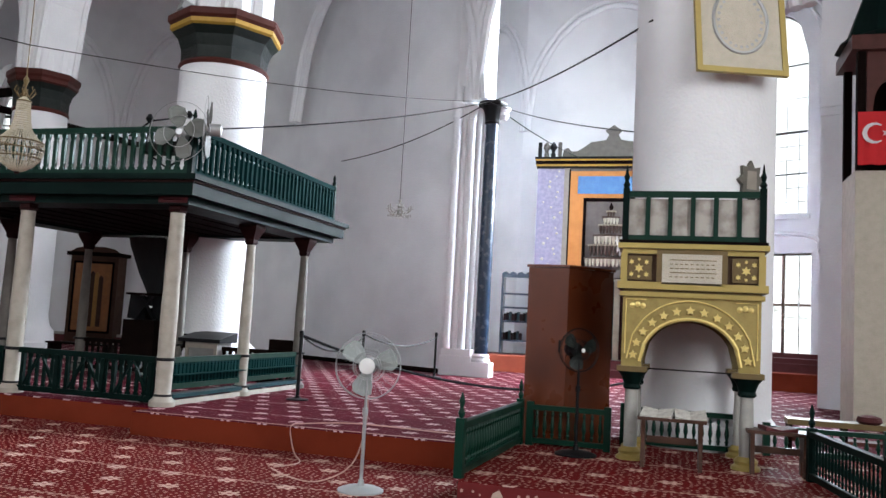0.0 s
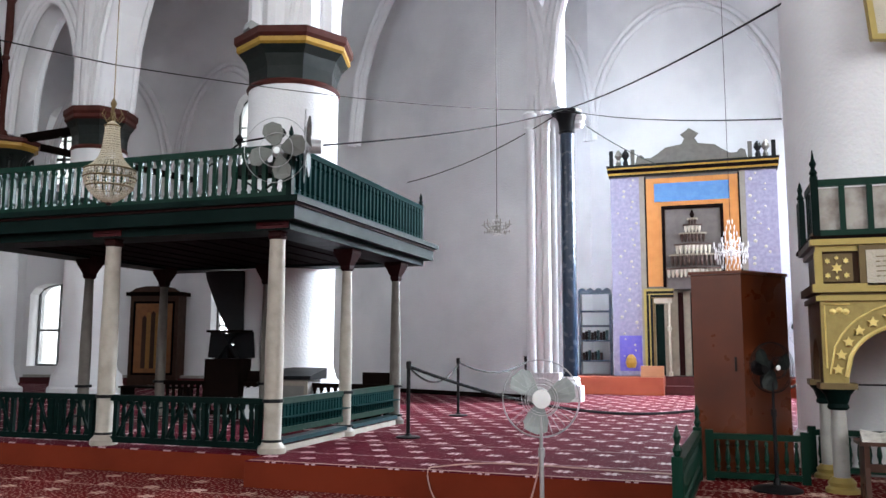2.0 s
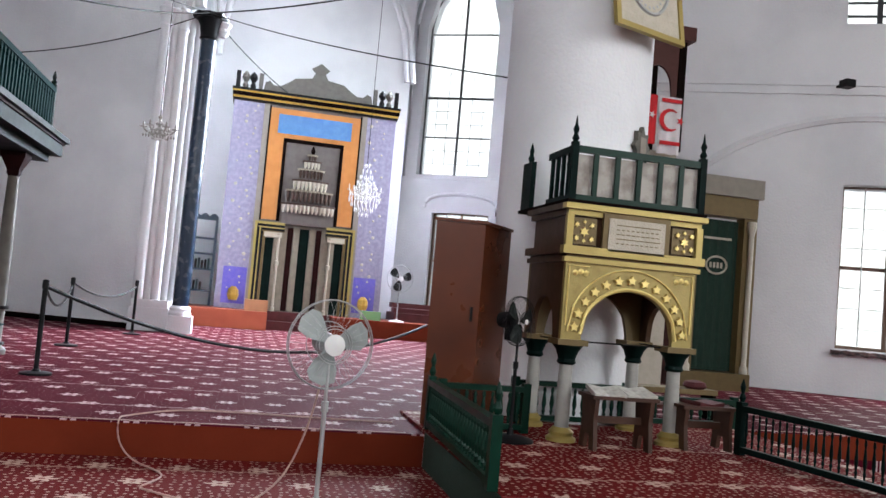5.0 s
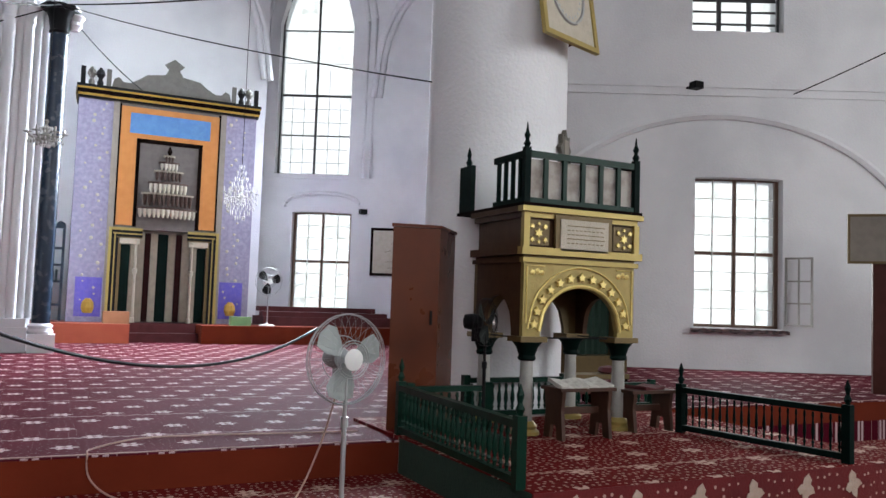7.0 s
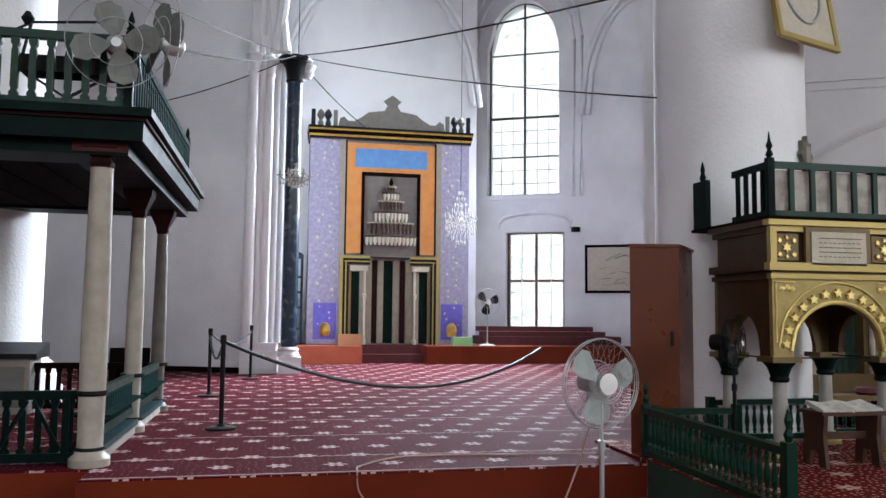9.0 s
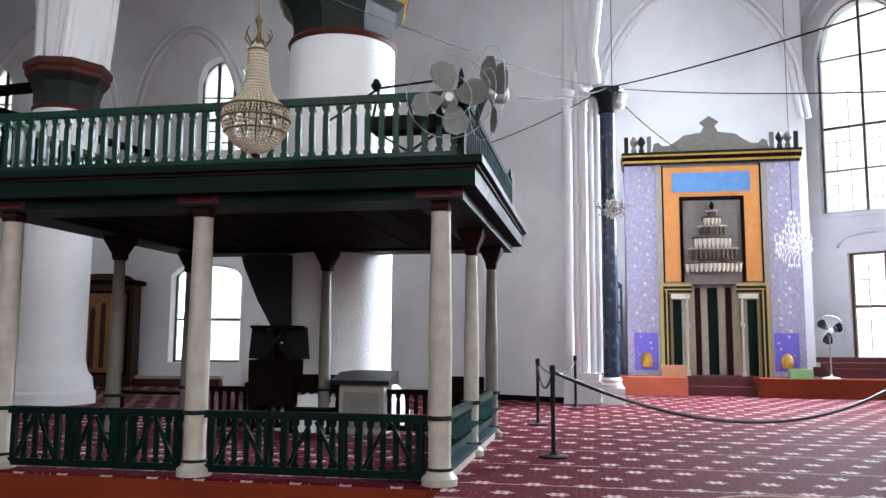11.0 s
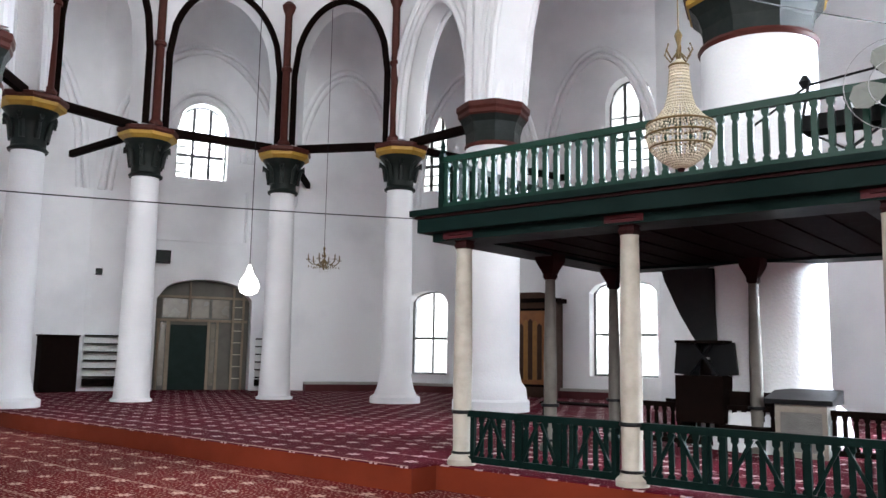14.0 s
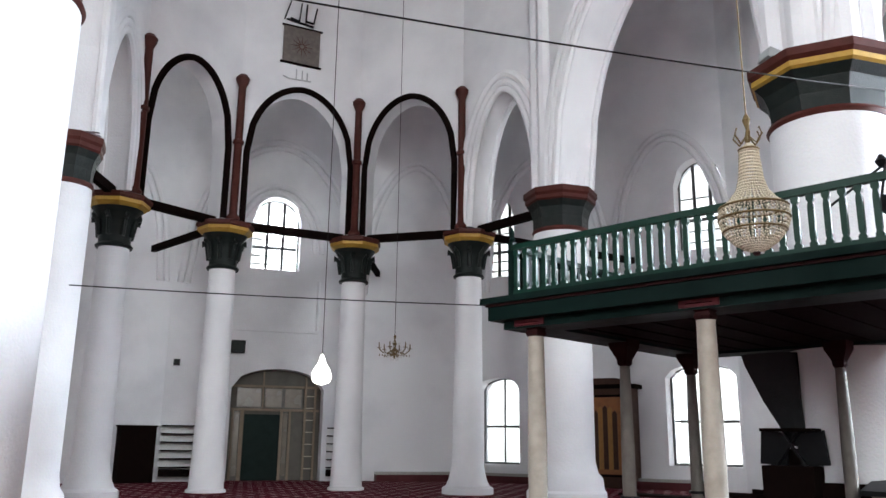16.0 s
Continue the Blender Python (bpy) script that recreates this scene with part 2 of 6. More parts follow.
LINING = material("patterned_cloth", (.42, .39, .35), .9, second=(.2, .17, .15), scale=7, amount=.9, bump=.004)
GOLD = material("gilded_wood", (.37, .28, .085), .42, metal=.35, second=(.4, .3, .1), scale=14, bump=.004)
FANGREY = material("dusty_grey_blade", (.13, .138, .125), .5, second=(.11, .115, .105), scale=9, bump=0)
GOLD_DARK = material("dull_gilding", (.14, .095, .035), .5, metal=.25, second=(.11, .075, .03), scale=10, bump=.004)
PAPER = material("aged_paper", (.6, .58, .53), .8, second=(.3, .28, .24), scale=22, amount=.6, bump=0)
IVORY = material("ivory_panel", (.5, .45, .36), .5, second=(.4, .36, .28), scale=8)
WOOD = material("red_brown_veneer", (.1, .023, .007), .28, second=(.055, .012, .004), scale=2.5, bump=.001)
METAL = material("grey_metal", (.45, .46, .46), .4, metal=.6, bump=0)
WHITE = material("white_plastic", (.75, .75, .73), .4, bump=0)
IRON = material("black_iron", (.007, .007, .008), .45, bump=0, spec=.12)
LEAD = material("window_bars", (.03, .03, .035), .5, bump=0)
OUTSIDE = backdrop_material()
PINK = material("pink_cable", (.5, .3, .25), .6)
WOVEN = material("pale_woven_edge", (.42, .26, .22), .9, second=(.3, .16, .14), scale=20)
MARBLE = material("pale_marble", (.36, .35, .32), .3, second=(.24, .24, .23), scale=9, bump=.001)
LILAC = material("lilac_stencilled_paint", (.26, .24, .34), .6, second=(.36, .33, .44), scale=11, amount=.9, bump=.003)
ORANGE = material("orange_paint", (.5, .2, .05), .5, second=(.4, .14, .03), scale=5, bump=.002)
SKYBLUE = material("blue_panel_paint", (.08, .2, .42), .5, second=(.12, .28, .5), scale=8, bump=.002)
TAUPE = material("taupe_paint", (.26, .23, .19), .55, second=(.2, .17, .14), scale=8, bump=.002)
BENCH = material("dark_red_cover", (.08, .012, .014), .8, second=(.05, .01, .01), scale=5)
GLASS = glass_like("clear_glass", (.9, .95, .97))
CRYSTAL = glass_like("crystal", (.95, .94, .93), .15, .3)

# ---- the church ----
STEP, PODIUM, DAIS_Z = .27, .30, .71


def inside(f, z0, z1):
    return max(z0, min(z1, f))


def wall(name, a, b, z0, z1, thick, holes=(), mat=None, side=1, n=10, label=""):
    """A wall from a to b (world x, y), thick to one side, with openings (s0, s1, sill, spring, rise, pointed) along it."""
    a, b = Vector(a[:2]), Vector(b[:2])
    d = (b - a)
    length = d.length
    d = d / length
    nrm = Vector((-d.y, d.x)) * thick * side
    cuts = [0.0, length]
    for s0, s1, *_ in holes:
        cuts += [s0 + (s1 - s0) * i / n for i in range(n + 1)]
    cuts = sorted(set(round(inside(c, 0, length), 5) for c in cuts))
    bm = BM()
    for s, t in zip(cuts, cuts[1:]):
        mid = (s + t) / 2
        hole = next((h for h in holes if h[0] < mid < h[1]), None)
        p, q = a + d * s, a + d * t
        r, o = q + nrm, p + nrm
        if hole is None:
            hexa(bm, p, q, r, o, (z0, z1))
            continue
        s0, s1, sill, spring, rise, pointed = hole

        def head(x):
            return spring + rise * arc((x - s0) / (s1 - s0), pointed)
        if sill > z0:
            hexa(bm, p, q, r, o, (z0, sill))
        h0, h1 = head(s), head(t)
        low = [bm.verts.new((c.x, c.y, h)) for c, h in ((p, h0), (q, h1), (r, h1), (o, h0))]
        up = [bm.verts.new((c.x, c.y, z1)) for c in (p, q, r, o)]
        bm.faces.new(low[::-1])
        bm.faces.new(up)
        for i in range(4):
            j = (i + 1) % 4
            bm.faces.new((low[i], low[j], up[j], up[i]))
    weld(bm)
    return part(name, bm, mat or PLASTER, kind="structure", label=label)


def arc(x, pointed):
    x = min(1, max(0, x))
    if not pointed:
        return math.sqrt(max(0, 1 - (2 * x - 1) ** 2))
    h = min(x, 1 - x) * 2
    return math.sqrt(max(0, 1 - (1 - h) ** 2 * .94 - (1 - h) * .06))


def arch_line(a, b, spring, rise, pointed=True, n=24, out=0.0):
    a, b = Vector(a[:2]), Vector(b[:2])
    d = (b - a).normalized()
    a, b = a - d * out, b + d * out
    return [(*(a.lerp(b, i / n)), spring + (rise + out) * arc(i / n, pointed)) for i in range(n + 1)]


# floors
bm = BM()
box(bm, -45, 30, -22, 8.2, -.3, 0)
box(bm, -10.7, -6.05, 8.2, 8.62, -.3, 0)
part("floor", bm, CARPET_LOW, kind="structure", label="red carpet with rows of pale flowers")
for x0, x1, y0 in ((-45, -10.7, 8.2), (-10.7, -6.05, 8.625), (-6.05, 2.2, 8.2), (2.2, 30, 9.4)):
    bm = BM()
    box(bm, x0, x1, y0, 45, -.3, STEP)
    part("floor_raised", bm, CARPET, kind="structure", label="raised red carpet with pale flowers")
bm = BM()
box(bm, -45, -10.7, 8.188, 8.198, 0, STEP - .012)
box(bm, -10.698, -10.69, 8.188, 8.605, 0, STEP - .012)
box(bm, -6.06, -6.052, 8.188, 8.605, 0, STEP - .012)
box(bm, -10.7, -6.05, 8.606, 8.617, 0, STEP - .012)
box(bm, -6.05, -1.56, 8.188, 8.198, 0, STEP - .012)
box(bm, 2.2, 30, 9.388, 9.398, 0, STEP - .012)
part("step_riser", bm, RISER, kind="structure", label="orange-red felt step face")
bm = BM()
box(bm, -1.55, 2.15, 6.1, 8.195, 0, PODIUM)
box(bm, -1.55, 2.15, 8.2, 9.35, STEP, PODIUM)
part("podium_floor", bm, CARPET_LOW, kind="structure", label="low carpeted platform")

APSE = [W(23.6, -2.6), W(25.2, -.2), W(25.7, 3.2), W(23.9, 5.8)]
B1, B2 = Vector((-15.26, 16.0, 0)), W(21, -3.35)
C1, C2 = Vector((-8.58, 13.49, 0)), W(13.9, -3.17)
P1 = Vector((.26, 9.85, 0))
P2 = W(4.35, -4.2)
Q1, Q2 = W(-5.5, 8.2), W(-5.5, -4.2)
TOPZ = 17.0


def clustered_top(at, z, h, r, name="wall_shaft"):
    bm = BM()
    for i in range(8):
        a = math.tau * i / 8
        lathe(bm, [(r * .3, z), (r * .3, z + h)], (at.x + r * .72 * math.cos(a), at.y + r * .72 * math.sin(a), 0), 10)
    lathe(bm, [(r * .86, z), (r * .86, z + h)], at, 12)
    part(name, bm, PLASTER, kind="structure")


def great_column(at, r, cap_z, label, flare=True):
    """A round white column with an octagonal black capital with red and ochre bands."""
    base = STEP if at.y > 8.2 else 0
    root = thing("column", (at.x, at.y, base), label, "column", group="great columns of the nave")
    z = cap_z - base
    bm = BM()
    if flare:
        lathe(bm, [(r * 1.36, 0), (r * 1.36, .22), (r * 1.28, .27), (r * 1.24, .5), (r * 1.08, .62), (r, .85), (r, z)], seg=40)
    else:
        lathe(bm, [(r * 1.06, 0), (r * 1.06, .3), (r, .36), (r, z)], seg=40)
    part("shaft", bm, PLASTER, root, smooth=True)
    bm = BM()
    lathe(bm, [(r * 1.02, z), (r * 1.05, z + .05), (r * 1.02, z + .1)], seg=40)
    part("necking", bm, BROWNRED, root, "brown-red painted ring", smooth=True)
    bm = BM()
    lathe(bm, [(r * 1.0, z + .1), (r * 1.01, z + .35), (r * 1.1, z + .55), (r * 1.25, z + .68)], seg=8, turn=math.pi / 8 + math.atan2(SI, CO))
    part("capital", bm, BLACK, root, "black painted capital bell")
    bm = BM()
    lathe(bm, [(r * 1.22, z + .68), (r * 1.3, z + .72), (r * 1.3, z + .8)], seg=8, turn=math.pi / 8 + math.atan2(SI, CO))
    part("painted_band", bm, OCHRE if r > .7 else BROWNRED, root, "ochre band of the capital" if r > .7 else "brown-red band of the capital")
    bm = BM()
    lathe(bm, [(r * 1.28, z + .8), (r * 1.36, z + .86), (r * 1.36, z + .98), (r * 1.2, z + 1.0)], seg=8, turn=math.pi / 8 + math.atan2(SI, CO))
    part("abacus", bm, BROWNRED, root, "brown-red top slab")


for at, r in ((B1, .62), (C1, .82), (P1, .8), (B2, .49), (C2, .82), (P2, .8), (Q1, .8), (Q2, .8)):
    great_column(at, r, 6.05, "huge round whitewashed stone column with a black, ochre and red capital", at is not P1)
    clustered_top(at, 7.05, 8.5, r * 1.05)

# nave arcade walls with pointed arches on the columns
def arcade(a, b, half, spring=7.05, rise=None, name="wall_arcade", thick=.9):
    a2, b2 = Vector(a[:2]), Vector(b[:2])
    L = (b2 - a2).length
    n = Vector((-(b2 - a2).y, (b2 - a2).x)).normalized() * thick / 2
    rise = rise or L * .62
    wall(name, a2 - n, b2 - n, spring, TOPZ, thick, [(half, L - half, spring - 1, spring, rise, True)], n=28)
    for out, rr in ((0.02, .09), (.2, .1), (.42, .12)):
        for k in (-1, 1):
            bm = BM()
            d = (b2 - a2).normalized()
            tube(bm, arch_line(a2 + d * half + n * k * 1.04, b2 - d * half + n * k * 1.04, spring, rise, True, 28, out), rr, 8)
            part("arch_moulding", bm, PLASTER, kind="structure", smooth=True)


for pair in ((B1, C1), (C1, P1), (P1, Q1), (B2, C2), (C2, P2), (P2, Q2)):
    arcade(*pair, .55)
for a, b in ((APSE[3], B1), (B2, APSE[0])):
    arcade(a, b, .4, 6.75, 3.3, thick=.6)

# apse arcade
for i in range(3):
    a, b = APSE[i].xy, APSE[i + 1].xy
    d = (b - a).normalized()
    n = Vector((-d.y, d.x)) * .3
    L = (b - a).length
    wall("wall_apse", a - n, b - n, 6.75, TOPZ, .6, [(.36, L - .36, 5, 8.6, 1.95, True)], n=24)
    k = 1 if n.dot(Vector((-5, 3)) - a) > 0 else -1
    bm = BM()
    pts = arch_line(a + d * .34 + n * k * 1.0, b - d * .34 + n * k * 1.0, 8.6, 1.95, True, 24, .02)
    tube(bm, [(*pts[0][:2], 6.76)] + pts + [(*pts[-1][:2], 6.76)], .085, 8)
    part("arch_moulding", bm, DARKWOOD, kind="structure", label="dark painted pointed arch moulding", smooth=True)
CEN = W(20, 1.55)
for i, p in enumerate(APSE):
    root = thing("apse_column", (p.x, p.y, STEP), "slender whitewashed column with a black foliate capital and ochre band", "column", group="columns round the apse")
    bm = BM()
    r = .345
    if i in (0, 3):
        lathe(bm, [(.62, 0), (.62, .14), (.52, .2), (.46, .34), (.42, .5), (r + .03, .7), (r - .02, 5.25)], seg=24)
    else:
        lathe(bm, [(.46, 0), (.46, .06), (r + .06, .08), (r + .02, 1.0), (r - .03, 5.25)], seg=24)
    part("shaft", bm, PLASTER, root, smooth=True)
    bm = BM()
    lathe(bm, [(.38, 5.25), (.4, 5.3), (.34, 5.36), (.34, 5.75), (.42, 5.95), (.55, 6.12)], seg=16)
    for k in range(8):
        a = math.tau * k / 8
        tube(bm, [(.36 * math.cos(a), .36 * math.sin(a), 5.5), (.42 * math.cos(a), .42 * math.sin(a), 5.85), (.54 * math.cos(a), .54 * math.sin(a), 5.95), (.5 * math.cos(a), .5 * math.sin(a), 5.86)], .06, 6)
    part("capital", bm, BLACK, root, "black carved leaf capital", smooth=True)
    bm = BM()
    lathe(bm, [(.56, 6.12), (.68, 6.2), (.68, 6.28)], seg=8, turn=math.pi / 8)
    part("ochre_band", bm, OCHRE, root)
    bm = BM()
    lathe(bm, [(.68, 6.28), (.72, 6.32), (.72, 6.4), (.6, 6.44)], seg=8, turn=math.pi / 8)
    part("abacus", bm, BROWNRED, root)
    inn = (CEN - p).normalized() * .42
    wa = math.atan2(inn.y, inn.x)
    bm = BM()
    q = Vector((p.x, p.y, 0)) + Vector((inn.x, inn.y, 0))
    lathe(bm, [(.16, 6.72), (.17, 6.8), (.1, 6.9), (.1, 8.7), (.14, 8.72), (.14, 8.8), (.1, 8.82), (.095, 10.25), (.16, 10.4), (.18, 10.5), (.1, 10.6)], q, 12)
    part("wall_colonnette", bm, BROWNRED, kind="structure", label="thin dark red colonnette", smooth=True)
for a, b in zip([B2] + APSE, APSE + [B1]):
    bm = BM()
    bar(bm, (a.x, a.y, 6.72), (b.x, b.y, 6.72), .14, .2)
    part("tie_beam", bm, DARKWOOD, kind="structure", label="dark wooden tie beam")

# outer walls, in the church's own directions
OUT = [Vector((-5.2, 18.78, 0)), (W(23.3, 13.35)), W(29.66, 8.0), W(29.9, 4.4), W(29.9, -1.4), W(28.5, -6), W(24, -10.5), W(-16, -10.5)]
WINB = (1.1, 1.0)
# window holes: (distance along, width, sill, spring, rise)
HOLES = {
    1: [(.08, 1.95, .9, 3.3, .35), (.1, 1.4, 6.9, 8.9, .75), (6.62, 1.5, .8, 3.1, .35), (6.75, 1.2, 6.7, 8.6, .75)],
    3: [(1.15, 2.75, 0, 2.95, .6), (2.1, 1.5, 6.6, 8.2, .75)],
}


FRAME_BROWN = material("brown_window_paint", (.13, .07, .045), .5, second=(.09, .045, .03), scale=6, bump=.002)


def window(a, b, s, w, sill, spring, rise, side, depth=.5, cols=2, rows=4, mat=None, outside=True):
    a, b = Vector(a[:2]), Vector(b[:2])
    d = (b - a).normalized()
    n = Vector((-d.y, d.x)) * side
    o = a + d * s + n * depth
    m = Matrix(((d.x, n.x, 0, o.x), (d.y, n.y, 0, o.y), (0, 0, 1, 0), (0, 0, 0, 1)))
    root = new("window")
    tagged(root, kind="structure", label="tall window with dark bars and bright daylight behind")
    root.empty_display_size = .1
    mt = mat or LEAD
    bm = BM()
    for x in (0.03, w - .03):
        e = .045 if mat else .02
        box(bm, x - e, x + e, -.04, .04, sill, spring + rise * .3, m)
    box(bm, .061, w - .061, -.04, .04, sill, sill + .06, m)
    pts = [m @ Vector((w * i / 16, 0, spring + rise * arc(i / 16, False))) for i in range(17)]
    tube(bm, pts, .035, 6)
    part("window_frame", bm, mt, root)
    for c in range(1, cols):
        bm = BM()
        x = w * c / cols
        t = .045 if cols == 3 and sill > 5 else (.035 if c * 2 == cols else .006) if cols == 4 else .032 if sill > 5 else .02
        box(bm, x - t, x + t, -.03, .03, sill + .06, spring + rise * arc(c / cols, False) - .02, m)
        part("mullion", bm, WHITE if t < .01 else mt, root)
    cuts = [sill + (spring - sill) * r / rows for r in range(1, rows)]
    if rows == 10:
        cuts = [sill + (spring - sill) * q for q in (.27, .54, .98)]
        for q, x0, x1 in ((.09, .06, .94), (.18, .06, .94), (.36, .06, .94), (.45, .06, .94), (.76, .06, .94)):
            bm = BM()
            box(bm, w * x0, w * x1, .034, .046, sill + (spring - sill) * q - .006, sill + (spring - sill) * q + .006, m)
            part("thin_bar", bm, mt, root)
        for q in (.17, .33, .67, .83):
            bm = BM()
            box(bm, w * q - .006, w * q + .006, .02, .031, sill + .06, sill + (spring - sill) * (.53 if q in (.17, .83) else .72), m)
            part("thin_bar", bm, mt, root)
    for z in cuts:
        r = cuts.index(z) + 1
        bm = BM()
        t = (.05 if sill > 5 and cols == 3 else .035) if r == rows // 2 or rows == 10 and r == 2 else (.006 if cols == 4 else .022)
        box(bm, .06, w - .06, .032, .05, z - t, z + t, m)
        part("glazing_bar", bm, WHITE if t < .01 else mt, root)
    bm = BM()
    box(bm, .02, w - .02, .052, .06, sill, spring + rise, m)
    g = part("pane", bm, GLASS, root)
    g.visible_shadow = False
    return root, m


def walls_with_windows(pts, holes, side, z1=TOPZ - .002, thick=.8, start=0, mats=None):
    for i, (a, b) in enumerate(zip(pts, pts[1:])):
        hs = [(s, s + w, sill, spring, rise, False) for s, w, sill, spring, rise in holes.get(i, [])]
        low = [h for h in hs if h[2] < 5]
        up = [h for h in hs if h[2] >= 5]
        mt = (mats or {}).get(i, PLASTER)
        wall("wall_south" if i < 2 else "wall_east", a, b, -.3, 5.0, thick, low, mt, side)
        wall("wall_south" if i < 2 else "wall_east", a, b, 5.0, z1, thick, up, mt, side)
        for s, w, sill, spring, rise in holes.get(i, []):
            if sill > .5:
                window(a, b, s, w, sill, spring, rise, side, cols=3 if sill > 5 else 2, rows=6 if sill > 5 else 2)


walls_with_windows(OUT, HOLES, -1 if (OUT[1] - OUT[0]).cross(Vector((0, 0, 1))).dot(OUT[0]) > 0 else 1)

# south transept chapel with the prayer niche
T = [Vector((-4.75, 19.3, 0)), Vector((-6.6, 24.7, 0)), Vector((-4.6, 23.72, 0)), Vector((.8, 23.72, 0)), Vector((1.0, 25.44, 0)), Vector((6.9, 22.3, 0)), Vector((3.9, 16.35, 0))]
WW = T[5] - T[4]


def chapel():
    side = 1
    for i, (a, b) in enumerate(zip(T, T[1:])):
        hs = []
        if i == 4:
            d = WW.normalized()
            s1, s2 = .56, 1.15
            hs = [(s1, s1 + 2.2, 5.08, 9.6, 1.5, False), (s2, s2 + 1.75, 1.1, 3.95, .02, False)]
            wall("wall_chapel", a, b, -.3, 4.6, .8, hs[1:], PLASTER, side)
            wall("wall_chapel", a, b, 4.6, TOPZ - .002, .8, hs[:1], PLASTER, side)
            window(a, b, s1, 2.2, 5.08, 9.6, 1.5, side, .35, 2, 10)
            window(a, b, s2, 1.75, 1.1, 3.95, .02, side, .3, 4, 8, FRAME_BROWN)
        else:
            wall("wall_chapel", a, b, -.3, TOPZ - .002, .8, (), PLASTER, side)


chapel()
# aisle wall west of the chapel
SA, SB = W(5.6, 16.15), W(-16, 16.3)
sd = (SB - SA).normalized()
s3 = (Vector((7.6, 14.42, 0)) - SA).dot(sd)
wall("wall_south", SA, SB, -.3, 5.3, .8, [(s3, s3 + 1.8, 1.13, 4.2, .02, False)], PLASTER, 1)
wall("wall_south", SA, SB, 5.3, TOPZ - .002, .8, [(s3 - .1, s3 + 1.8, 7.3, 8.9, .8, False)], PLASTER, 1)
window(SA, SB, s3, 1.8, 1.13, 4.2, .02, 1, .3, 4, 8, FRAME_BROWN)
window(SA, SB, s3 - .1, 1.9, 7.3, 8.9, .8, 1, .3, 3, 6)
# closing walls behind the camera
wall("wall_west", W(-16, 17), W(-16, -11), -.3, TOPZ - .002, .8, [(10, 18, 4, 11, 4, True)], PLASTER, 1)

# pier at the corner of the chapel
bm = BM()
hexa(bm, (-5.3, 18.66), (-4.6, 19.08), (-4.6, 19.8), (-5.5, 19.8), (STEP, 14))
part("wall_pier", bm, PLASTER, kind="structure", label="white clustered pier")
for x, y, r in ((-5.24, 18.6, .11), (-5.08, 18.7, .08), (-4.93, 18.79, .11), (-4.77, 18.9, .08), (-4.64, 19.0, .1)):
    bm = BM()
    lathe(bm, [(r, STEP + .62), (r, 6.42), (r * 1.25, 6.48), (r * 1.1, 6.56), (r * 1.5, 6.78), (r * 1.6, 6.84), (r * .9, 6.9), (r * .9, 7.3)], (x, y, 0), 14)
    part("pier_shaft", bm, PLASTER, kind="structure", smooth=True)
bm = BM()
hexa(bm, (-5.36, 18.48), (-4.62, 18.58), (-4.62, 19.0), (-5.36, 19.0), (STEP, STEP + .46))
hexa(bm, (-5.33, 18.52), (-4.65, 18.62), (-4.65, 18.98), (-5.33, 18.98), (STEP + .461, STEP + .62))
hexa(bm, (-4.6, 18.42), (-4.14, 18.47), (-4.14, 18.95), (-4.6, 18.95), (STEP, STEP + .34))
part("pier_plinth", bm, PLASTER, kind="structure", label="stepped white plinth of the pier")

# roof slabs
bm = BM()
box(bm, -45, 30, -22, 45, TOPZ, TOPZ + .4)
part("ceiling", bm, PLASTER, kind="structure")

# bright outside beyond the windows
for a, b in ((W(13, 26), W(36, 20)), (W(36, 20), W(38, -12)), (Vector((-3, 36, 0)), Vector((16, 28, 0))), (W(4, 24), W(-18, 24)), (W(-26, 26), W(-26, -16))):
    bm = BM()
    f = [bm.verts.new(p) for p in ((a.x, a.y, -2), (b.x, b.y, -2), (b.x, b.y, 16), (a.x, a.y, 16))]
    bm.faces.new(f)
    part("backdrop", bm, OUTSIDE, kind="structure")
bm = BM()
box(bm, -300, 300, -300, 300, -.6, -.35)
part("ground", bm, PLASTER_OLD, kind="structure")

# tie beams from the apse columns to the outer wall
for p, q in zip(APSE, (W(27.5, -6.4), Vector((-26.3, 11.7, 0)), Vector((-24.9, 19.2, 0)), W(25.2, 11.4))):
    bm = BM()
    bar(bm, (p.x, p.y, 6.7), (q.x, q.y, 6.7), .13, .18)
    part("tie_beam", bm, DARKWOOD, kind="structure", label="dark wooden tie beam")
# pale woven edge along the raised carpet
for x0, x1, y in ((-45, -10.72, 8.23), (-6.03, -1.6, 8.23), (2.2, 30, 9.43)):
    bm = BM()
    n = int((x1 - x0) / .12)
    for i in range(n):
        a, b = x0 + i * .12, x0 + (i + 1) * .12
        o = .012 * (i % 2)
        hexa(bm, (a, y + o), (b, y + .012 - o), (b, y + .034 - o), (a, y + .022 + o), (STEP, STEP + .004))
    part("carpet_edge", bm, WOVEN, kind="stuff")
# mouldings round the chapel windows
cd = WW.normalized()
for s0, s1, z0, z1, rise in ((.2, 3.2, 5.0, 9.7, 1.9), (.02, 3.42, 5.0, 9.8, 2.1)):
    a, b = T[4] + cd * s0, T[4] + cd * s1
    bm = BM()
    tube(bm, [(a.x, a.y, z0)] + arch_line(a, b, z1, rise, False, 24) + [(b.x, b.y, z0)], .06, 8)
    part("window_moulding", bm, PLASTER, kind="structure", smooth=True)
a, b = T[4] + cd * .95, T[4] + cd * 3.1
bm = BM()
tube(bm, [(a.x, a.y, 4.1)] + arch_line(a, b, 4.25, .28, False, 20) + [(b.x, b.y, 4.1)], .06, 8)
part("window_moulding", bm, PLASTER, kind="structure", smooth=True)
bm = BM()
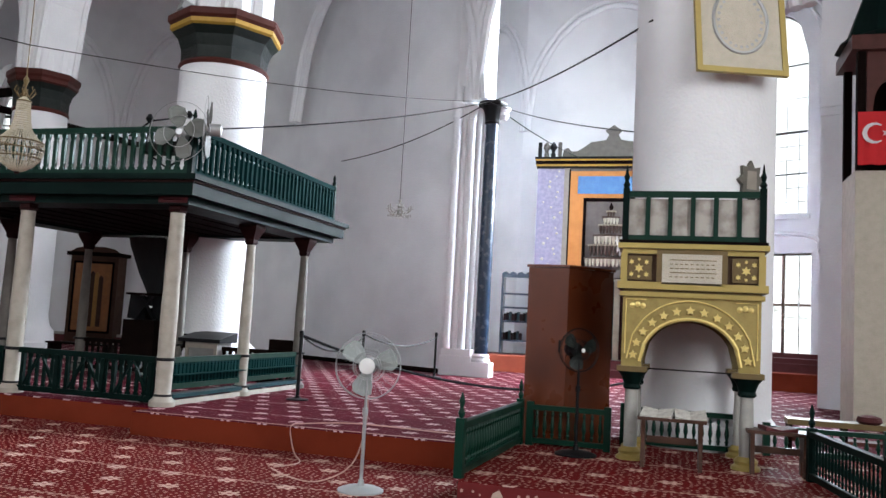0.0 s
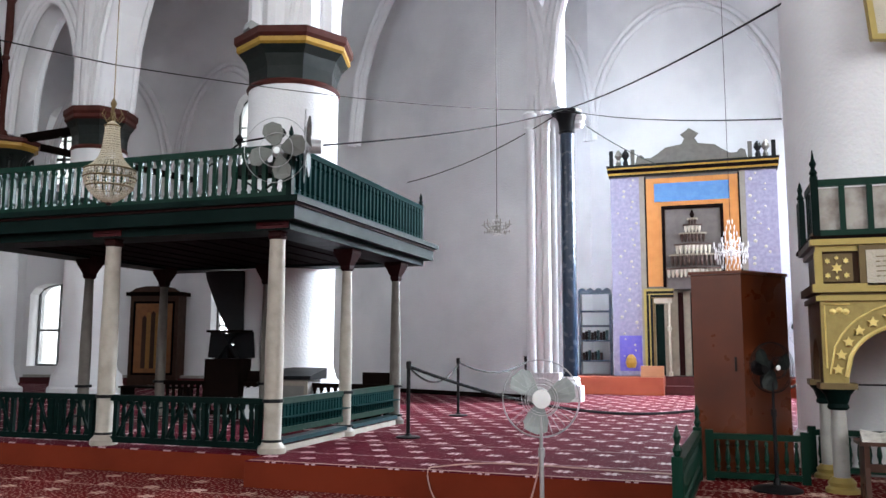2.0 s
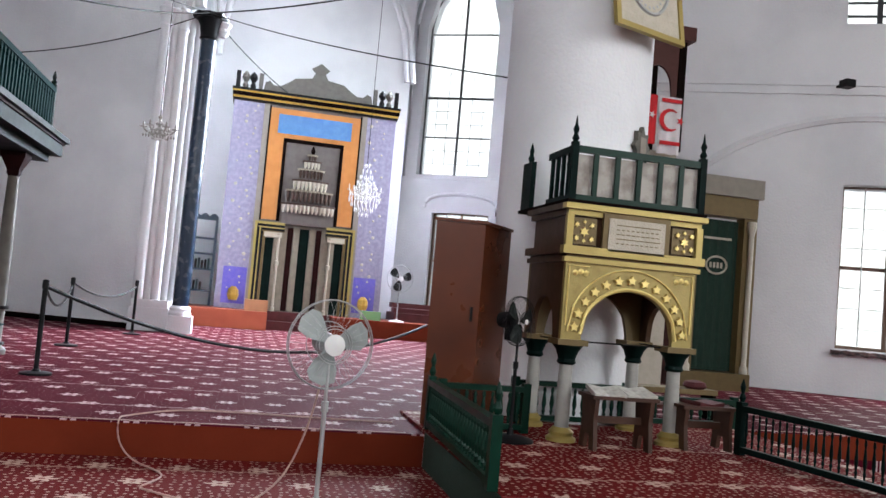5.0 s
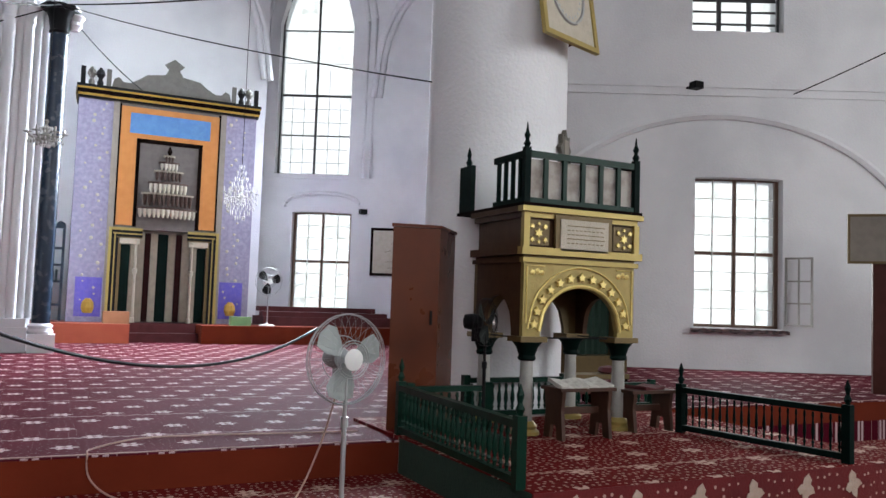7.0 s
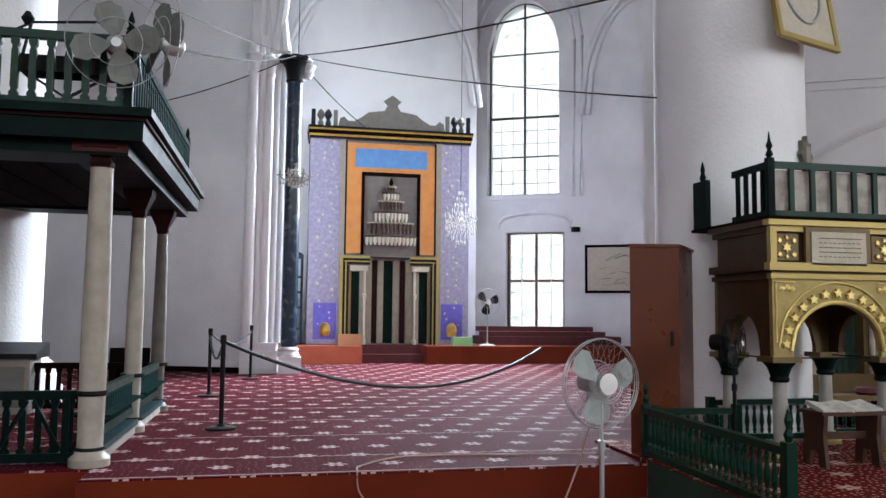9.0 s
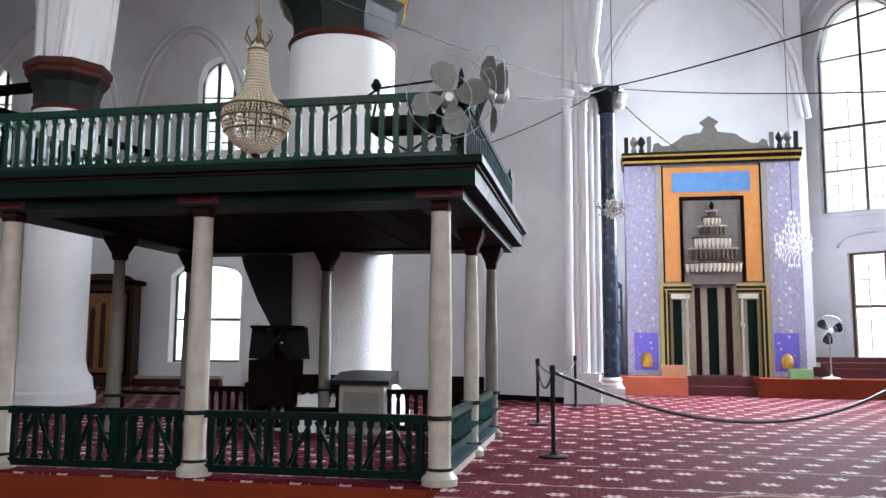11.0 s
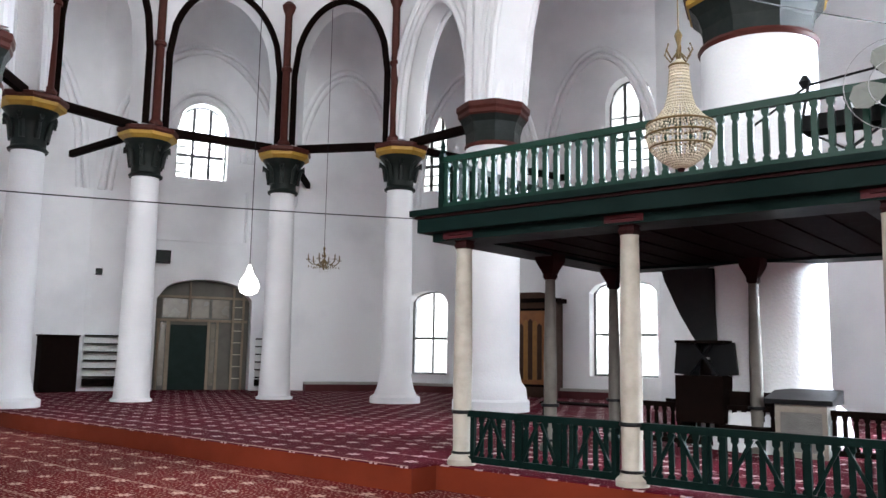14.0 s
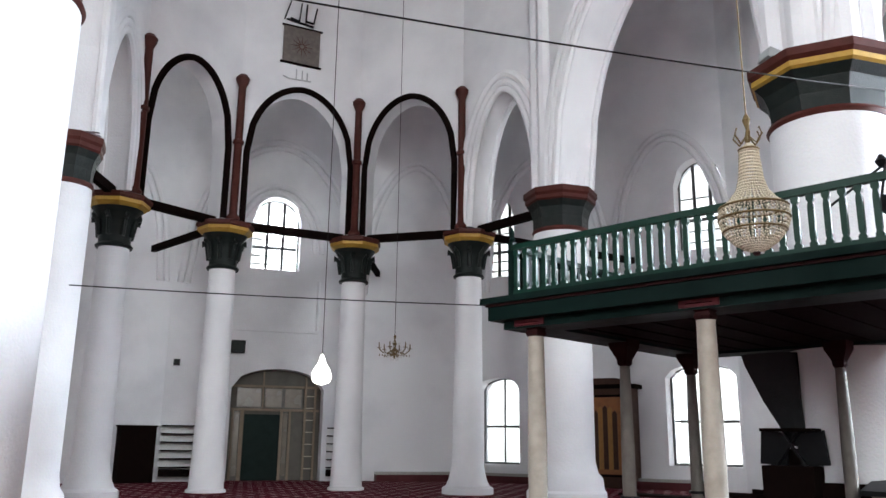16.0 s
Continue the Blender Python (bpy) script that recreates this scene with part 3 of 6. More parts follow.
bar(bm, (*(T[4] + cd * .5).xy, 5.0), (*(T[4] + cd * 2.85).xy, 5.0), .1, .12)
part("window_sill", bm, PLASTER, kind="structure")
for a, b, z, rise in ((Vector((-4.5, 23.66, 0)), Vector((.7, 23.66, 0)), 7.4, 3.8), (Vector((-6.5, 24.6, 0)), Vector((-4.6, 23.66, 0)), 7.4, 3.4), (T[4] + cd * 3.6, T[5] - cd * .1, 7.4, 3.4)):
    for o in (0, .18):
        bm = BM()
        tube(bm, arch_line(a, b, z, rise, True, 26, o), .09, 8)
        part("wall_rib", bm, PLASTER, kind="structure", smooth=True)

# ---- things ----
def arch_plate(bm, x0, x1, z0, z1, ax0, ax1, spring, top, y0, y1, m=None, n=20):
    """An upright plate with a round-headed opening, made of upright slices."""
    xs = [x0] + [ax0 + (ax1 - ax0) * i / n for i in range(n + 1)] + [x1]
    for a, b in zip(xs, xs[1:]):
        if b - a < 1e-4:
            continue
        c = (a + b) / 2
        if c < ax0 or c > ax1:
            ha = hb = z0
        else:
            ha = spring + (top - spring) * arc((a - ax0) / (ax1 - ax0), False)
            hb = spring + (top - spring) * arc((b - ax0) / (ax1 - ax0), False)
        flat(bm, [(a, ha), (b, hb), (b, z1), (a, z1)], y0, y1, m)
    weld(bm)


def baluster_profile(h, r):
    return [(r * .55, 0), (r * .55, h * .08), (r * .9, h * .12), (r * .5, h * .2), (r, h * .4), (r * .75, h * .62), (r * .45, h * .8), (r * .8, h * .88), (r * .5, h)]


def railing(root, a, b, z0, z1, mat, n, flat_slats=True, rail_mat=None, w=.05, thick=.01, rad=.024):
    """Bottom and top rail with uprights between, from a to b in the thing's own space."""
    a, b = Vector(a), Vector(b)
    d = (b - a).normalized()
    for name, z, h in (("bottom_rail", z0 + .03, .06), ("top_rail", z1 - .035, .07)):
        bm = BM()
        bar(bm, (a.x, a.y, z), (b.x, b.y, z), h, w + .02)
        part(name, bm, rail_mat or mat, root)
    bm = BM()
    h = z1 - z0 - .13
    if flat_slats:
        flat(bm, [(-.034, 0), (.034, 0), (.034, h * .07), (.018, h * .11), (.027, h * .17), (.027, h * .76), (.018, h * .84), (.034, h * .9), (.034, h), (-.034, h), (-.034, h * .9), (-.018, h * .84), (-.027, h * .76), (-.027, h * .17), (-.018, h * .11), (-.034, h * .07)], -thick, thick)
    else:
        lathe(bm, baluster_profile(h, rad), seg=8)
    ang = math.degrees(math.atan2(d.y, d.x))
    first = part("baluster", bm, mat, root)
    first.matrix_basis = pose(*(a.lerp(b, .5 / n)).xy, z0 + .062, 0, 0, ang)
    for i in range(1, n):
        o = new("baluster", first.data)
        o.parent = root
        o.matrix_basis = pose(*(a.lerp(b, (i + .5) / n)).xy, z0 + .062, 0, 0, ang)


REDBLOCK = material("deep_red_paint", (.05, .005, .008), .5, second=(.07, .006, .008), scale=6, bump=.002, spec=.15)
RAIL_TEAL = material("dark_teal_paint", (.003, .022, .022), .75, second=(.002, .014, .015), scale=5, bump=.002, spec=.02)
# rear gallery posts: their shade is put into a grey-brown colour
POST_SHADED = material("shaded_post_paint", (.13, .115, .1), .6, second=(.07, .06, .052), scale=6, bump=.004)


# the raised gallery on posts
def gallery():
    cx, cy = -8.37, 10.93
    root = thing("gallery", (cx, cy, STEP), "dark green timber gallery on cream wooden posts with a green balustrade", "gallery")

    def L(x, y):
        return x - cx, y - cy
    x0, x1, y0, y1 = -11.08 - cx, -5.68 - cx, 8.5 - cy, 13.36 - cy
    zt = 3.15 - STEP
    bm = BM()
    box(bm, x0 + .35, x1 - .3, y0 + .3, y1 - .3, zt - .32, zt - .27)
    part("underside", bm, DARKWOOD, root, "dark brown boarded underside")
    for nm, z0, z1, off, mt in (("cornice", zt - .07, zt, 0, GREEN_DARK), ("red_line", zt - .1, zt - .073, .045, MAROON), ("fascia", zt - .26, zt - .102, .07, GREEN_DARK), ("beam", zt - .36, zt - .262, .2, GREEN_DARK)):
        bm = BM()
        o = off
        t = .5
        box(bm, x0 + o, x1 - o, y0 + o, y0 + o + t, z0, z1)
        box(bm, x0 + o, x1 - o, y1 - o - t, y1 - o, z0, z1)
        box(bm, x0 + o, x0 + o + t, y0 + o + t, y1 - o - t, z0, z1)
        box(bm, x1 - o - t, x1 - o, y0 + o + t, y1 - o - t, z0, z1)
        weld(bm)
        part(nm, bm, mt, root)
    for x in (-10.5 - cx, -8.43 - cx, -6.1 - cx):
        bm = BM()
        box(bm, x - .21, x + .21, y0 + .186, y0 + .199, zt - .34, zt - .264)
        part("beam_block", bm, REDBLOCK, root, "dark red painted block over the post")
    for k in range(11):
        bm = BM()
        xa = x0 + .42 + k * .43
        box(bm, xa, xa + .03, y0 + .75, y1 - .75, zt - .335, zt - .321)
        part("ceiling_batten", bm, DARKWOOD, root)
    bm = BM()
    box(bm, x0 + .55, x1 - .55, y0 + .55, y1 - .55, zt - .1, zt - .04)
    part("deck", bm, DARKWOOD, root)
    xs = [-10.5 - cx, -8.43 - cx, -6.1 - cx]
    ys = [8.82 - cy, 10.7 - cy, 12.5 - cy]
    posts = [(x, ys[0]) for x in xs] + [(xs[2], ys[1]), (xs[2], ys[2]), (xs[1], ys[2]), (xs[0], ys[2]), (xs[0], ys[1])]
    for i, (x, y) in enumerate(posts):
        bm = BM()
        if i < 3:
            lathe(bm, [(.16, 0), (.16, .06), (.12, .1), (.1, .16), (.105, .6), (.108, 1.2), (.09, 2.4), (.095, 2.42)], (x, y, 0), 16)
        else:
            lathe(bm, [(.14, 0), (.14, .06), (.1, .1), (.08, .16), (.085, .6), (.085, 1.2), (.065, 2.22)], (x, y, 0), 14)
        p = part("post", bm, CREAM if i in (0, 1, 2, 3) else POST_SHADED, root, "round cream-painted wooden post" if i < 4 else "thin cream-painted post, coloured grey-brown for its shade", smooth=True)
        bm = BM()
        lathe(bm, [(.118, .56), (.122, .575), (.118, .6)], (x, y, 0), 16)
        part("iron_band", bm, IRON, p)
        bm = BM()
        lathe(bm, [(.112, .12), (.118, .135), (.112, .15)], (x, y, 0), 16)
        part("iron_band", bm, IRON, p)
        bm = BM()
        if i < 3:
            lathe(bm, [(.1, 2.42), (.12, 2.46), (.1, 2.5), (.2, 2.58)], (x, y, 0), 4, turn=math.pi / 4)
        else:
            lathe(bm, [(.075, 2.22), (.1, 2.25), (.1, 2.3), (.2, 2.46), (.21, 2.58)], (x, y, 0), 4, turn=math.pi / 4)
        part("capital", bm, MAROON, root, "dark red bracket capital")
    zb = zt + .02
    top = zt + .64
    fx0, fx1, fy0, fy1 = x0 + .32, x1 - .22, y0 + .22, y1 - .28
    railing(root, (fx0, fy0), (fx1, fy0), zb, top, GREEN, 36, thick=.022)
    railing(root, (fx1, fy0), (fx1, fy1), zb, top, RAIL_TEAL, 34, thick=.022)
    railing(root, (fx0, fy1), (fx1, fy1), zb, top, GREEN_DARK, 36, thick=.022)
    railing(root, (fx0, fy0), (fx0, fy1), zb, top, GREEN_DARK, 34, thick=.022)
    for x, y in ((fx0, fy0), (fx1, fy0), (fx1, fy1), (fx0, fy1)):
        bm = BM()
        box(bm, x - .035, x + .035, y - .035, y + .035, zb, top + .04)
        lathe(bm, [(.02, top + .04), (.04, top + .07), (.02, top + .1), (.03, top + .14), (.006, top + .22)], (x, y, 0), 8)
        part("newel", bm, GREEN_DARK, root)
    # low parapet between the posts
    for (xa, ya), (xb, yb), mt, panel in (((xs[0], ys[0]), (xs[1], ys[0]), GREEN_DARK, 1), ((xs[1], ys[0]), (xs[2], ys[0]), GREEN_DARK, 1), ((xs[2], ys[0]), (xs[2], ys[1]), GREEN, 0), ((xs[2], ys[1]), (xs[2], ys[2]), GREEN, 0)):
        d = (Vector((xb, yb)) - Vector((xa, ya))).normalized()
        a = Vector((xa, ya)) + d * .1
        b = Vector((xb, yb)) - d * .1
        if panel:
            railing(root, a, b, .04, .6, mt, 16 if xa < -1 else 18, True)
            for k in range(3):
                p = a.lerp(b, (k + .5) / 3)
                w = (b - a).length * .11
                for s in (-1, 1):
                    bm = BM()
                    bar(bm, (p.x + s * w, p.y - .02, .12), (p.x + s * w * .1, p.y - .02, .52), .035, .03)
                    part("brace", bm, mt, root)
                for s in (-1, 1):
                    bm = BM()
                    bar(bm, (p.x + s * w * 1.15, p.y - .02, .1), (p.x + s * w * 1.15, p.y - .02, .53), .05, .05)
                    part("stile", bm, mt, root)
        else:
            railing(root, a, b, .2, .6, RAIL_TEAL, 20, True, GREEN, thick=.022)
            bm = BM()
            bar(bm, (a.x - .03, a.y, .38), (b.x - .03, b.y, .38), .32, .012)
            part("back_board", bm, RAIL_TEAL, root)
            bm = BM()
            bar(bm, (a.x, a.y, .115), (b.x, b.y, .115), .17, .05)
            part("lower_board", bm, BLUEGREEN, root)
            bm = BM()
            bar(bm, (a.x + .05, a.y, .015), (b.x + .05, b.y, .015), .03, .1)
            part("floor_batten", bm, CREAM, root)
    return root


gallery()


# brown wood with the shade of the kiosk sides put into its colour
KIOSK_SIDE = material("shaded_kiosk_wood", (.055, .026, .012), .5, second=(.035, .016, .008), scale=9, bump=.003, spec=.2)


# the gilded canopy with the balcony
def gilded_kiosk():
    cx, cy = .14, 8.6
    root = thing("gilded_kiosk", (cx, cy, PODIUM), "gilded wooden kiosk on marble columns with a green balustrade", "kiosk")
    hw, y0, y1 = .625, -.62, .3
    for x in (-.52, .52):
        for y in (y0 + .08, y1 - .05):
            bm = BM()
            lathe(bm, [(.13, 0), (.13, .03), (.1, .05), (.11, .08), (.075, .12)], (x, y, 0), 14)
            part("column_base", bm, GOLD, root, "gilded base ring", smooth=True)
            bm = BM()
            lathe(bm, [(.062, .12), (.064, .4), (.058, .66)], (x, y, 0), 16)
            c = part("column", bm, MARBLE, root, "pale grey marble shaft", smooth=True)
            bm = BM()
            lathe(bm, [(.07, .66), (.085, .68), (.075, .71), (.1, .78), (.14, .83)], (x, y, 0), 12)
            part("capital", bm, GREEN_DARK, c, "dark green leaf capital", smooth=True)
            bm = BM()
            box(bm, x - .14, x + .14, y - .12, y + .12, .83, .88)
            part("capital_slab", bm, GOLD_DARK, root)
    z0, zs, za, zm, zt = .88, .93, 1.33, 1.55, 2.06
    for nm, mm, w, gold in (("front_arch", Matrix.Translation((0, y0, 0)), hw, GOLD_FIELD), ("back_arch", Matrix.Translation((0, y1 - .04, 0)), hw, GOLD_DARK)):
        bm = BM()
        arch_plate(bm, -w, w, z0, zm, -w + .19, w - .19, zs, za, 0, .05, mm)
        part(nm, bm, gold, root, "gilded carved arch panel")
    for s in (-1, 1):
        m = Matrix.Translation((s * hw - (.05 if s > 0 else 0), 0, 0)) @ Matrix(((0, 1, 0, 0), (1, 0, 0, 0), (0, 0, 1, 0), (0, 0, 0, 1)))
        bm = BM()
        arch_plate(bm, y0 + .055, y1 - .045, z0, zm, y0 + .2, y1 - .18, zs, za - .08, 0, .05, m)
        part("side_arch", bm, KIOSK_SIDE, root, "brown wooden side arch, darkened for its shade")
    bm = BM()
    tube(bm, [(x, y0 - .012, z) for x, z in [(-hw + .17 + (2 * hw - .34) * i / 24, zs + (za + .02 - zs) * arc(i / 24, False)) for i in range(25)]], .018, 6)
    tube(bm, [(x, y0 - .008, z) for x, z in [(-hw + .05 + (2 * hw - .1) * i / 24, zs + .02 + (zm - .05 - zs) * arc(i / 24, False)) for i in range(25)]], .009, 6)
    part("arch_beading", bm, GOLD_LIGHT, root, smooth=True)
    for i in range(13):
        a = math.pi * (i + .5) / 13
        x, z = -math.cos(a) * (hw - .105), zs + math.sin(a) * (za - zs + .1)
        bm = BM()
        pts = []
        for k in range(10):
            rr = .045 if k % 2 == 0 else .022
            b = math.tau * k / 10 + math.pi / 2
            pts.append((x + rr * math.cos(b), z + rr * math.sin(b)))
        flat(bm, pts, y0 - .03, y0 - .002)
        part("carved_leaf", bm, GOLD_LIGHT, root, "bright gilded carved leaf")
    for s in (-1, 1):
        bm = BM()
        for k in range(3):
            lathe(bm, [(.004, -.01), (.028, 0), (.004, .012)], (0, 0, 0), 8, Matrix.Translation((s * (hw - .09 - .05 * k), y0 - .008, zm - .09 + .012 * (k % 2))) @ Matrix.Rotation(math.pi / 2, 4, "X"))
        tube(bm, [(s * (hw - .03), y0 - .006, 1.0), (s * (hw - .03), y0 - .006, zm - .03), (s * (hw - .22), y0 - .006, zm - .03)], .008, 6)
        part("corner_carving", bm, GOLD_LIGHT, root)
    for s in (-1, 1):
        bm = BM()
        tube(bm, [(s * .52, y0 + .09, .86), (s * .52, y1 - .06, .86)], .008, 6)
        part("tie_rod", bm, IRON, root)
    bm = BM()
    tube(bm, [(-.52, y0 + .08, .865), (.52, y0 + .08, .865)], .008, 6)
    part("tie_rod", bm, IRON, root, "thin black iron tie rod")
    # mouldings and frieze
    for k, (za_, zb_, o) in enumerate(((zm, zm + .045, .03), (zm + .045, zm + .07, .0), (zm + .07, zm + .14, .055), (zt - .1, zt - .05, .02), (zt - .05, zt, .06))):
        bm = BM()
        box(bm, -hw - o, hw + o, y0 - o, y0 + .03, za_, zb_ - .001)
        part("moulding", bm, GOLD if k != 1 else GOLD_DARK, root)
        bm = BM()
        box(bm, -hw - o, hw + o, y0 + .031, y1 + o * .3, za_, zb_ - .001)
        part("side_moulding", bm, KIOSK_SIDE, root, "brown wooden side moulding, darkened for its shade")
    bm = BM()
    box(bm, -hw + .02, hw - .02, y0 + .02, y1 - .02, zm + .14, zt - .101)
    part("frieze", bm, KIOSK_SIDE, root, "dark brown frieze body")
    for s in (-1, 1):
        bm = BM()
        xa, xb = sorted((s * (hw - .02), s * (hw - .26)))
        box(bm, xa, xb, y0 - .004, y0 + .018, zm + .16, zt - .12)
        part("frieze_panel", bm, GOLD_DARK, root)
        for k, (dx, dz, rr) in enumerate(((.12, .1, .045), (.05, .16, .026), (.19, .16, .026), (.05, .04, .026), (.19, .04, .026), (.12, .185, .018), (.12, .02, .018))):
            bm = BM()
            pts = [((xa + dx) + rr * (1 if q % 2 else .5) * math.cos(math.tau * q / 12), zm + .17 + dz + rr * (1 if q % 2 else .5) * math.sin(math.tau * q / 12)) for q in range(12)]
            flat(bm, pts, y0 - .022, y0 - .0045)
            part("carved_flower", bm, GOLD_LIGHT, root, "gilded carved flower")
        bm = BM()
        box(bm, s * hw - .03, s * hw + .03, y0 - .035, y0 + .02, zm + .14, zt - .1)
        part("corner_strip", bm, GOLD, root)
    bm = BM()
    box(bm, -.32, .32, y0 - .045, y0 - .008, zm + .08, zt - .06)
    t = part("tablet_frame", bm, GOLD_DARK, root)
    bm = BM()
    box(bm, -.27, .27, y0 - .055, y0 - .046, zm + .12, zt - .1)
    part("tablet", bm, IVORY, root, "ivory inscription tablet")
    bm = BM()
    for j in range(5):
        for k in range(9):
            w = .035 + .012 * ((j * 5 + k * 3) % 3)
            x = -.2 + k * .047
            box(bm, x, x + w * .8, y0 - .058, y0 - .0555, zm + .19 + .04 * j, zm + .198 + .04 * j)
    part("inscription", bm, GOLD_DARK, root, "faint lines of writing", kind="stuff")
    # balcony
    zb = zt + .03
    bm = BM()
    box(bm, -hw - .05, hw + .05, y0 - .05, y1 + .35, zt, zt + .03)
    part("balcony_floor", bm, DARKWOOD, root)
    zr = zb + .48
    bm = BM()
    box(bm, -hw, hw, y0 - .02, y0 + .02, zr - .06, zr)
    part("top_rail", bm, GREEN, root)
    bm = BM()
    box(bm, -hw, hw, y0 - .02, y0 + .02, zb, zb + .05)
    part("bottom_rail", bm, GREEN, root)
    for s in (-1, 1):
        for za_, zb_ in ((zr - .06, zr), (zb, zb + .05)):
            bm = BM()
            box(bm, s * hw - .02, s * hw + .02, y0 + .021, y1 - .35, za_, zb_)
            part("side_rail", bm, GREEN_DARK, root)
        for k in range(4):
            bm = BM()
            y = y0 + .1 + k * .13
            box(bm, s * hw - .016, s * hw + .016, y - .012, y + .02, zb + .05, zr - .06)
            part("side_upright", bm, GREEN_DARK, root)
        bm = BM()
        box(bm, s * hw - .025, s * hw + .025, y1 + .1, y1 + .35, zb, zr)
        lathe(bm, [(.02, zr), (.035, zr + .04), (.018, zr + .08), (.025, zr + .12), (.004, zr + .2)], (s * hw, y1 + .2, 0), 8)
        part("rear_panel", bm, GREEN_DARK, root)
        bm = BM()
        box(bm, s * hw - .03, s * hw + .03, y0 - .03, y0 + .03, zb, zr + .03)
        lathe(bm, [(.018, zr + .03), (.035, zr + .06), (.016, zr + .1), (.03, zr + .14), (.014, zr + .18), (.004, zr + .26)], (s * hw, y0, 0), 8)
        part("newel", bm, GREEN_DARK, root, "dark green newel with turned finial", smooth=True)
    for k in range(1, 6):
        bm = BM()
        x = -hw + 2 * hw * k / 6
        box(bm, x - .022, x + .022, y0 - .014, y0 + .014, zb + .05, zr - .06)
        part("upright", bm, GREEN, root)
    bm = BM()
    box(bm, -hw + .03, hw - .03, y0 + .026, y0 + .036, zb + .05, zr - .07)
    part("cloth_lining", bm, LINING, root, "pale patterned cloth behind the uprights")


gilded_kiosk()


def low_fence(name, a, b, z, h, mat, n, label, finial=True, rad=.024):
    a, b = Vector(a), Vector(b)
    d = b - a
    root = thing(name, (a.x, a.y, z), label, "fence", "low fences of the platform", math.degrees(math.atan2(d.y, d.x)))
    railing(root, (.03, 0), (d.length - .03, 0), .02, h, mat, n, False, None, .03, rad=rad)
    for x in (0, d.length):
        bm = BM()
        box(bm, x - .035, x + .035, -.035, .035, 0, h + .02)
        if finial:
            lathe(bm, [(.016, h + .02), (.032, h + .06), (.014, h + .1), (.026, h + .15), (.004, h + .22)], (x, 0, 0), 8)
        part("end_post", bm, mat, root)


low_fence("low_fence", (-1.58, 6.22), (-1.5, 8.32), PODIUM, .44, GREEN, 24, "low dark green turned-baluster fence on the red platform")
low_fence("low_fence", (1.42, 6.15), (1.17, 7.75), PODIUM, .44, GREEN_DARK, 21, "low black-green turned-baluster fence on the red platform", rad=.015)
low_fence("low_fence", (-1.4, 8.35), (-.62, 8.35), PODIUM, .42, GREEN, 9, "low green fence rail in front of the wooden box", False)
low_fence("low_fence", (-.5, 9.0), (.7, 9.02), PODIUM, .42, GREEN, 14, "low green fence rail behind the kiosk columns", False)
low_fence("low_fence", (.95, 9.2), (2.1, 9.25), PODIUM, .32, GREEN, 10, "low green fence rail beside the pillar", False)


# tall veneered box
root = thing("tall_cupboard", (-1.1, 8.9, PODIUM), "tall red-brown veneered box cupboard standing behind the green fence", "cupboard")
bm = BM()
hexa(bm, (-.42, -.32), (.02, -.4), (.44, .12), (-.02, .32), (0, 1.84))
part("body", bm, WOOD, root)
bm = BM()
hexa(bm, (-.44, -.33), (.025, -.42), (.46, .12), (-.03, .34), (1.842, 1.87))
part("top_board", bm, WOOD, root)
bm = BM()
bar(bm, (-.05, -.4, .95), (-.05, -.4, 1.08), .02)
part("handle", bm, IRON, root, "thin black handle")


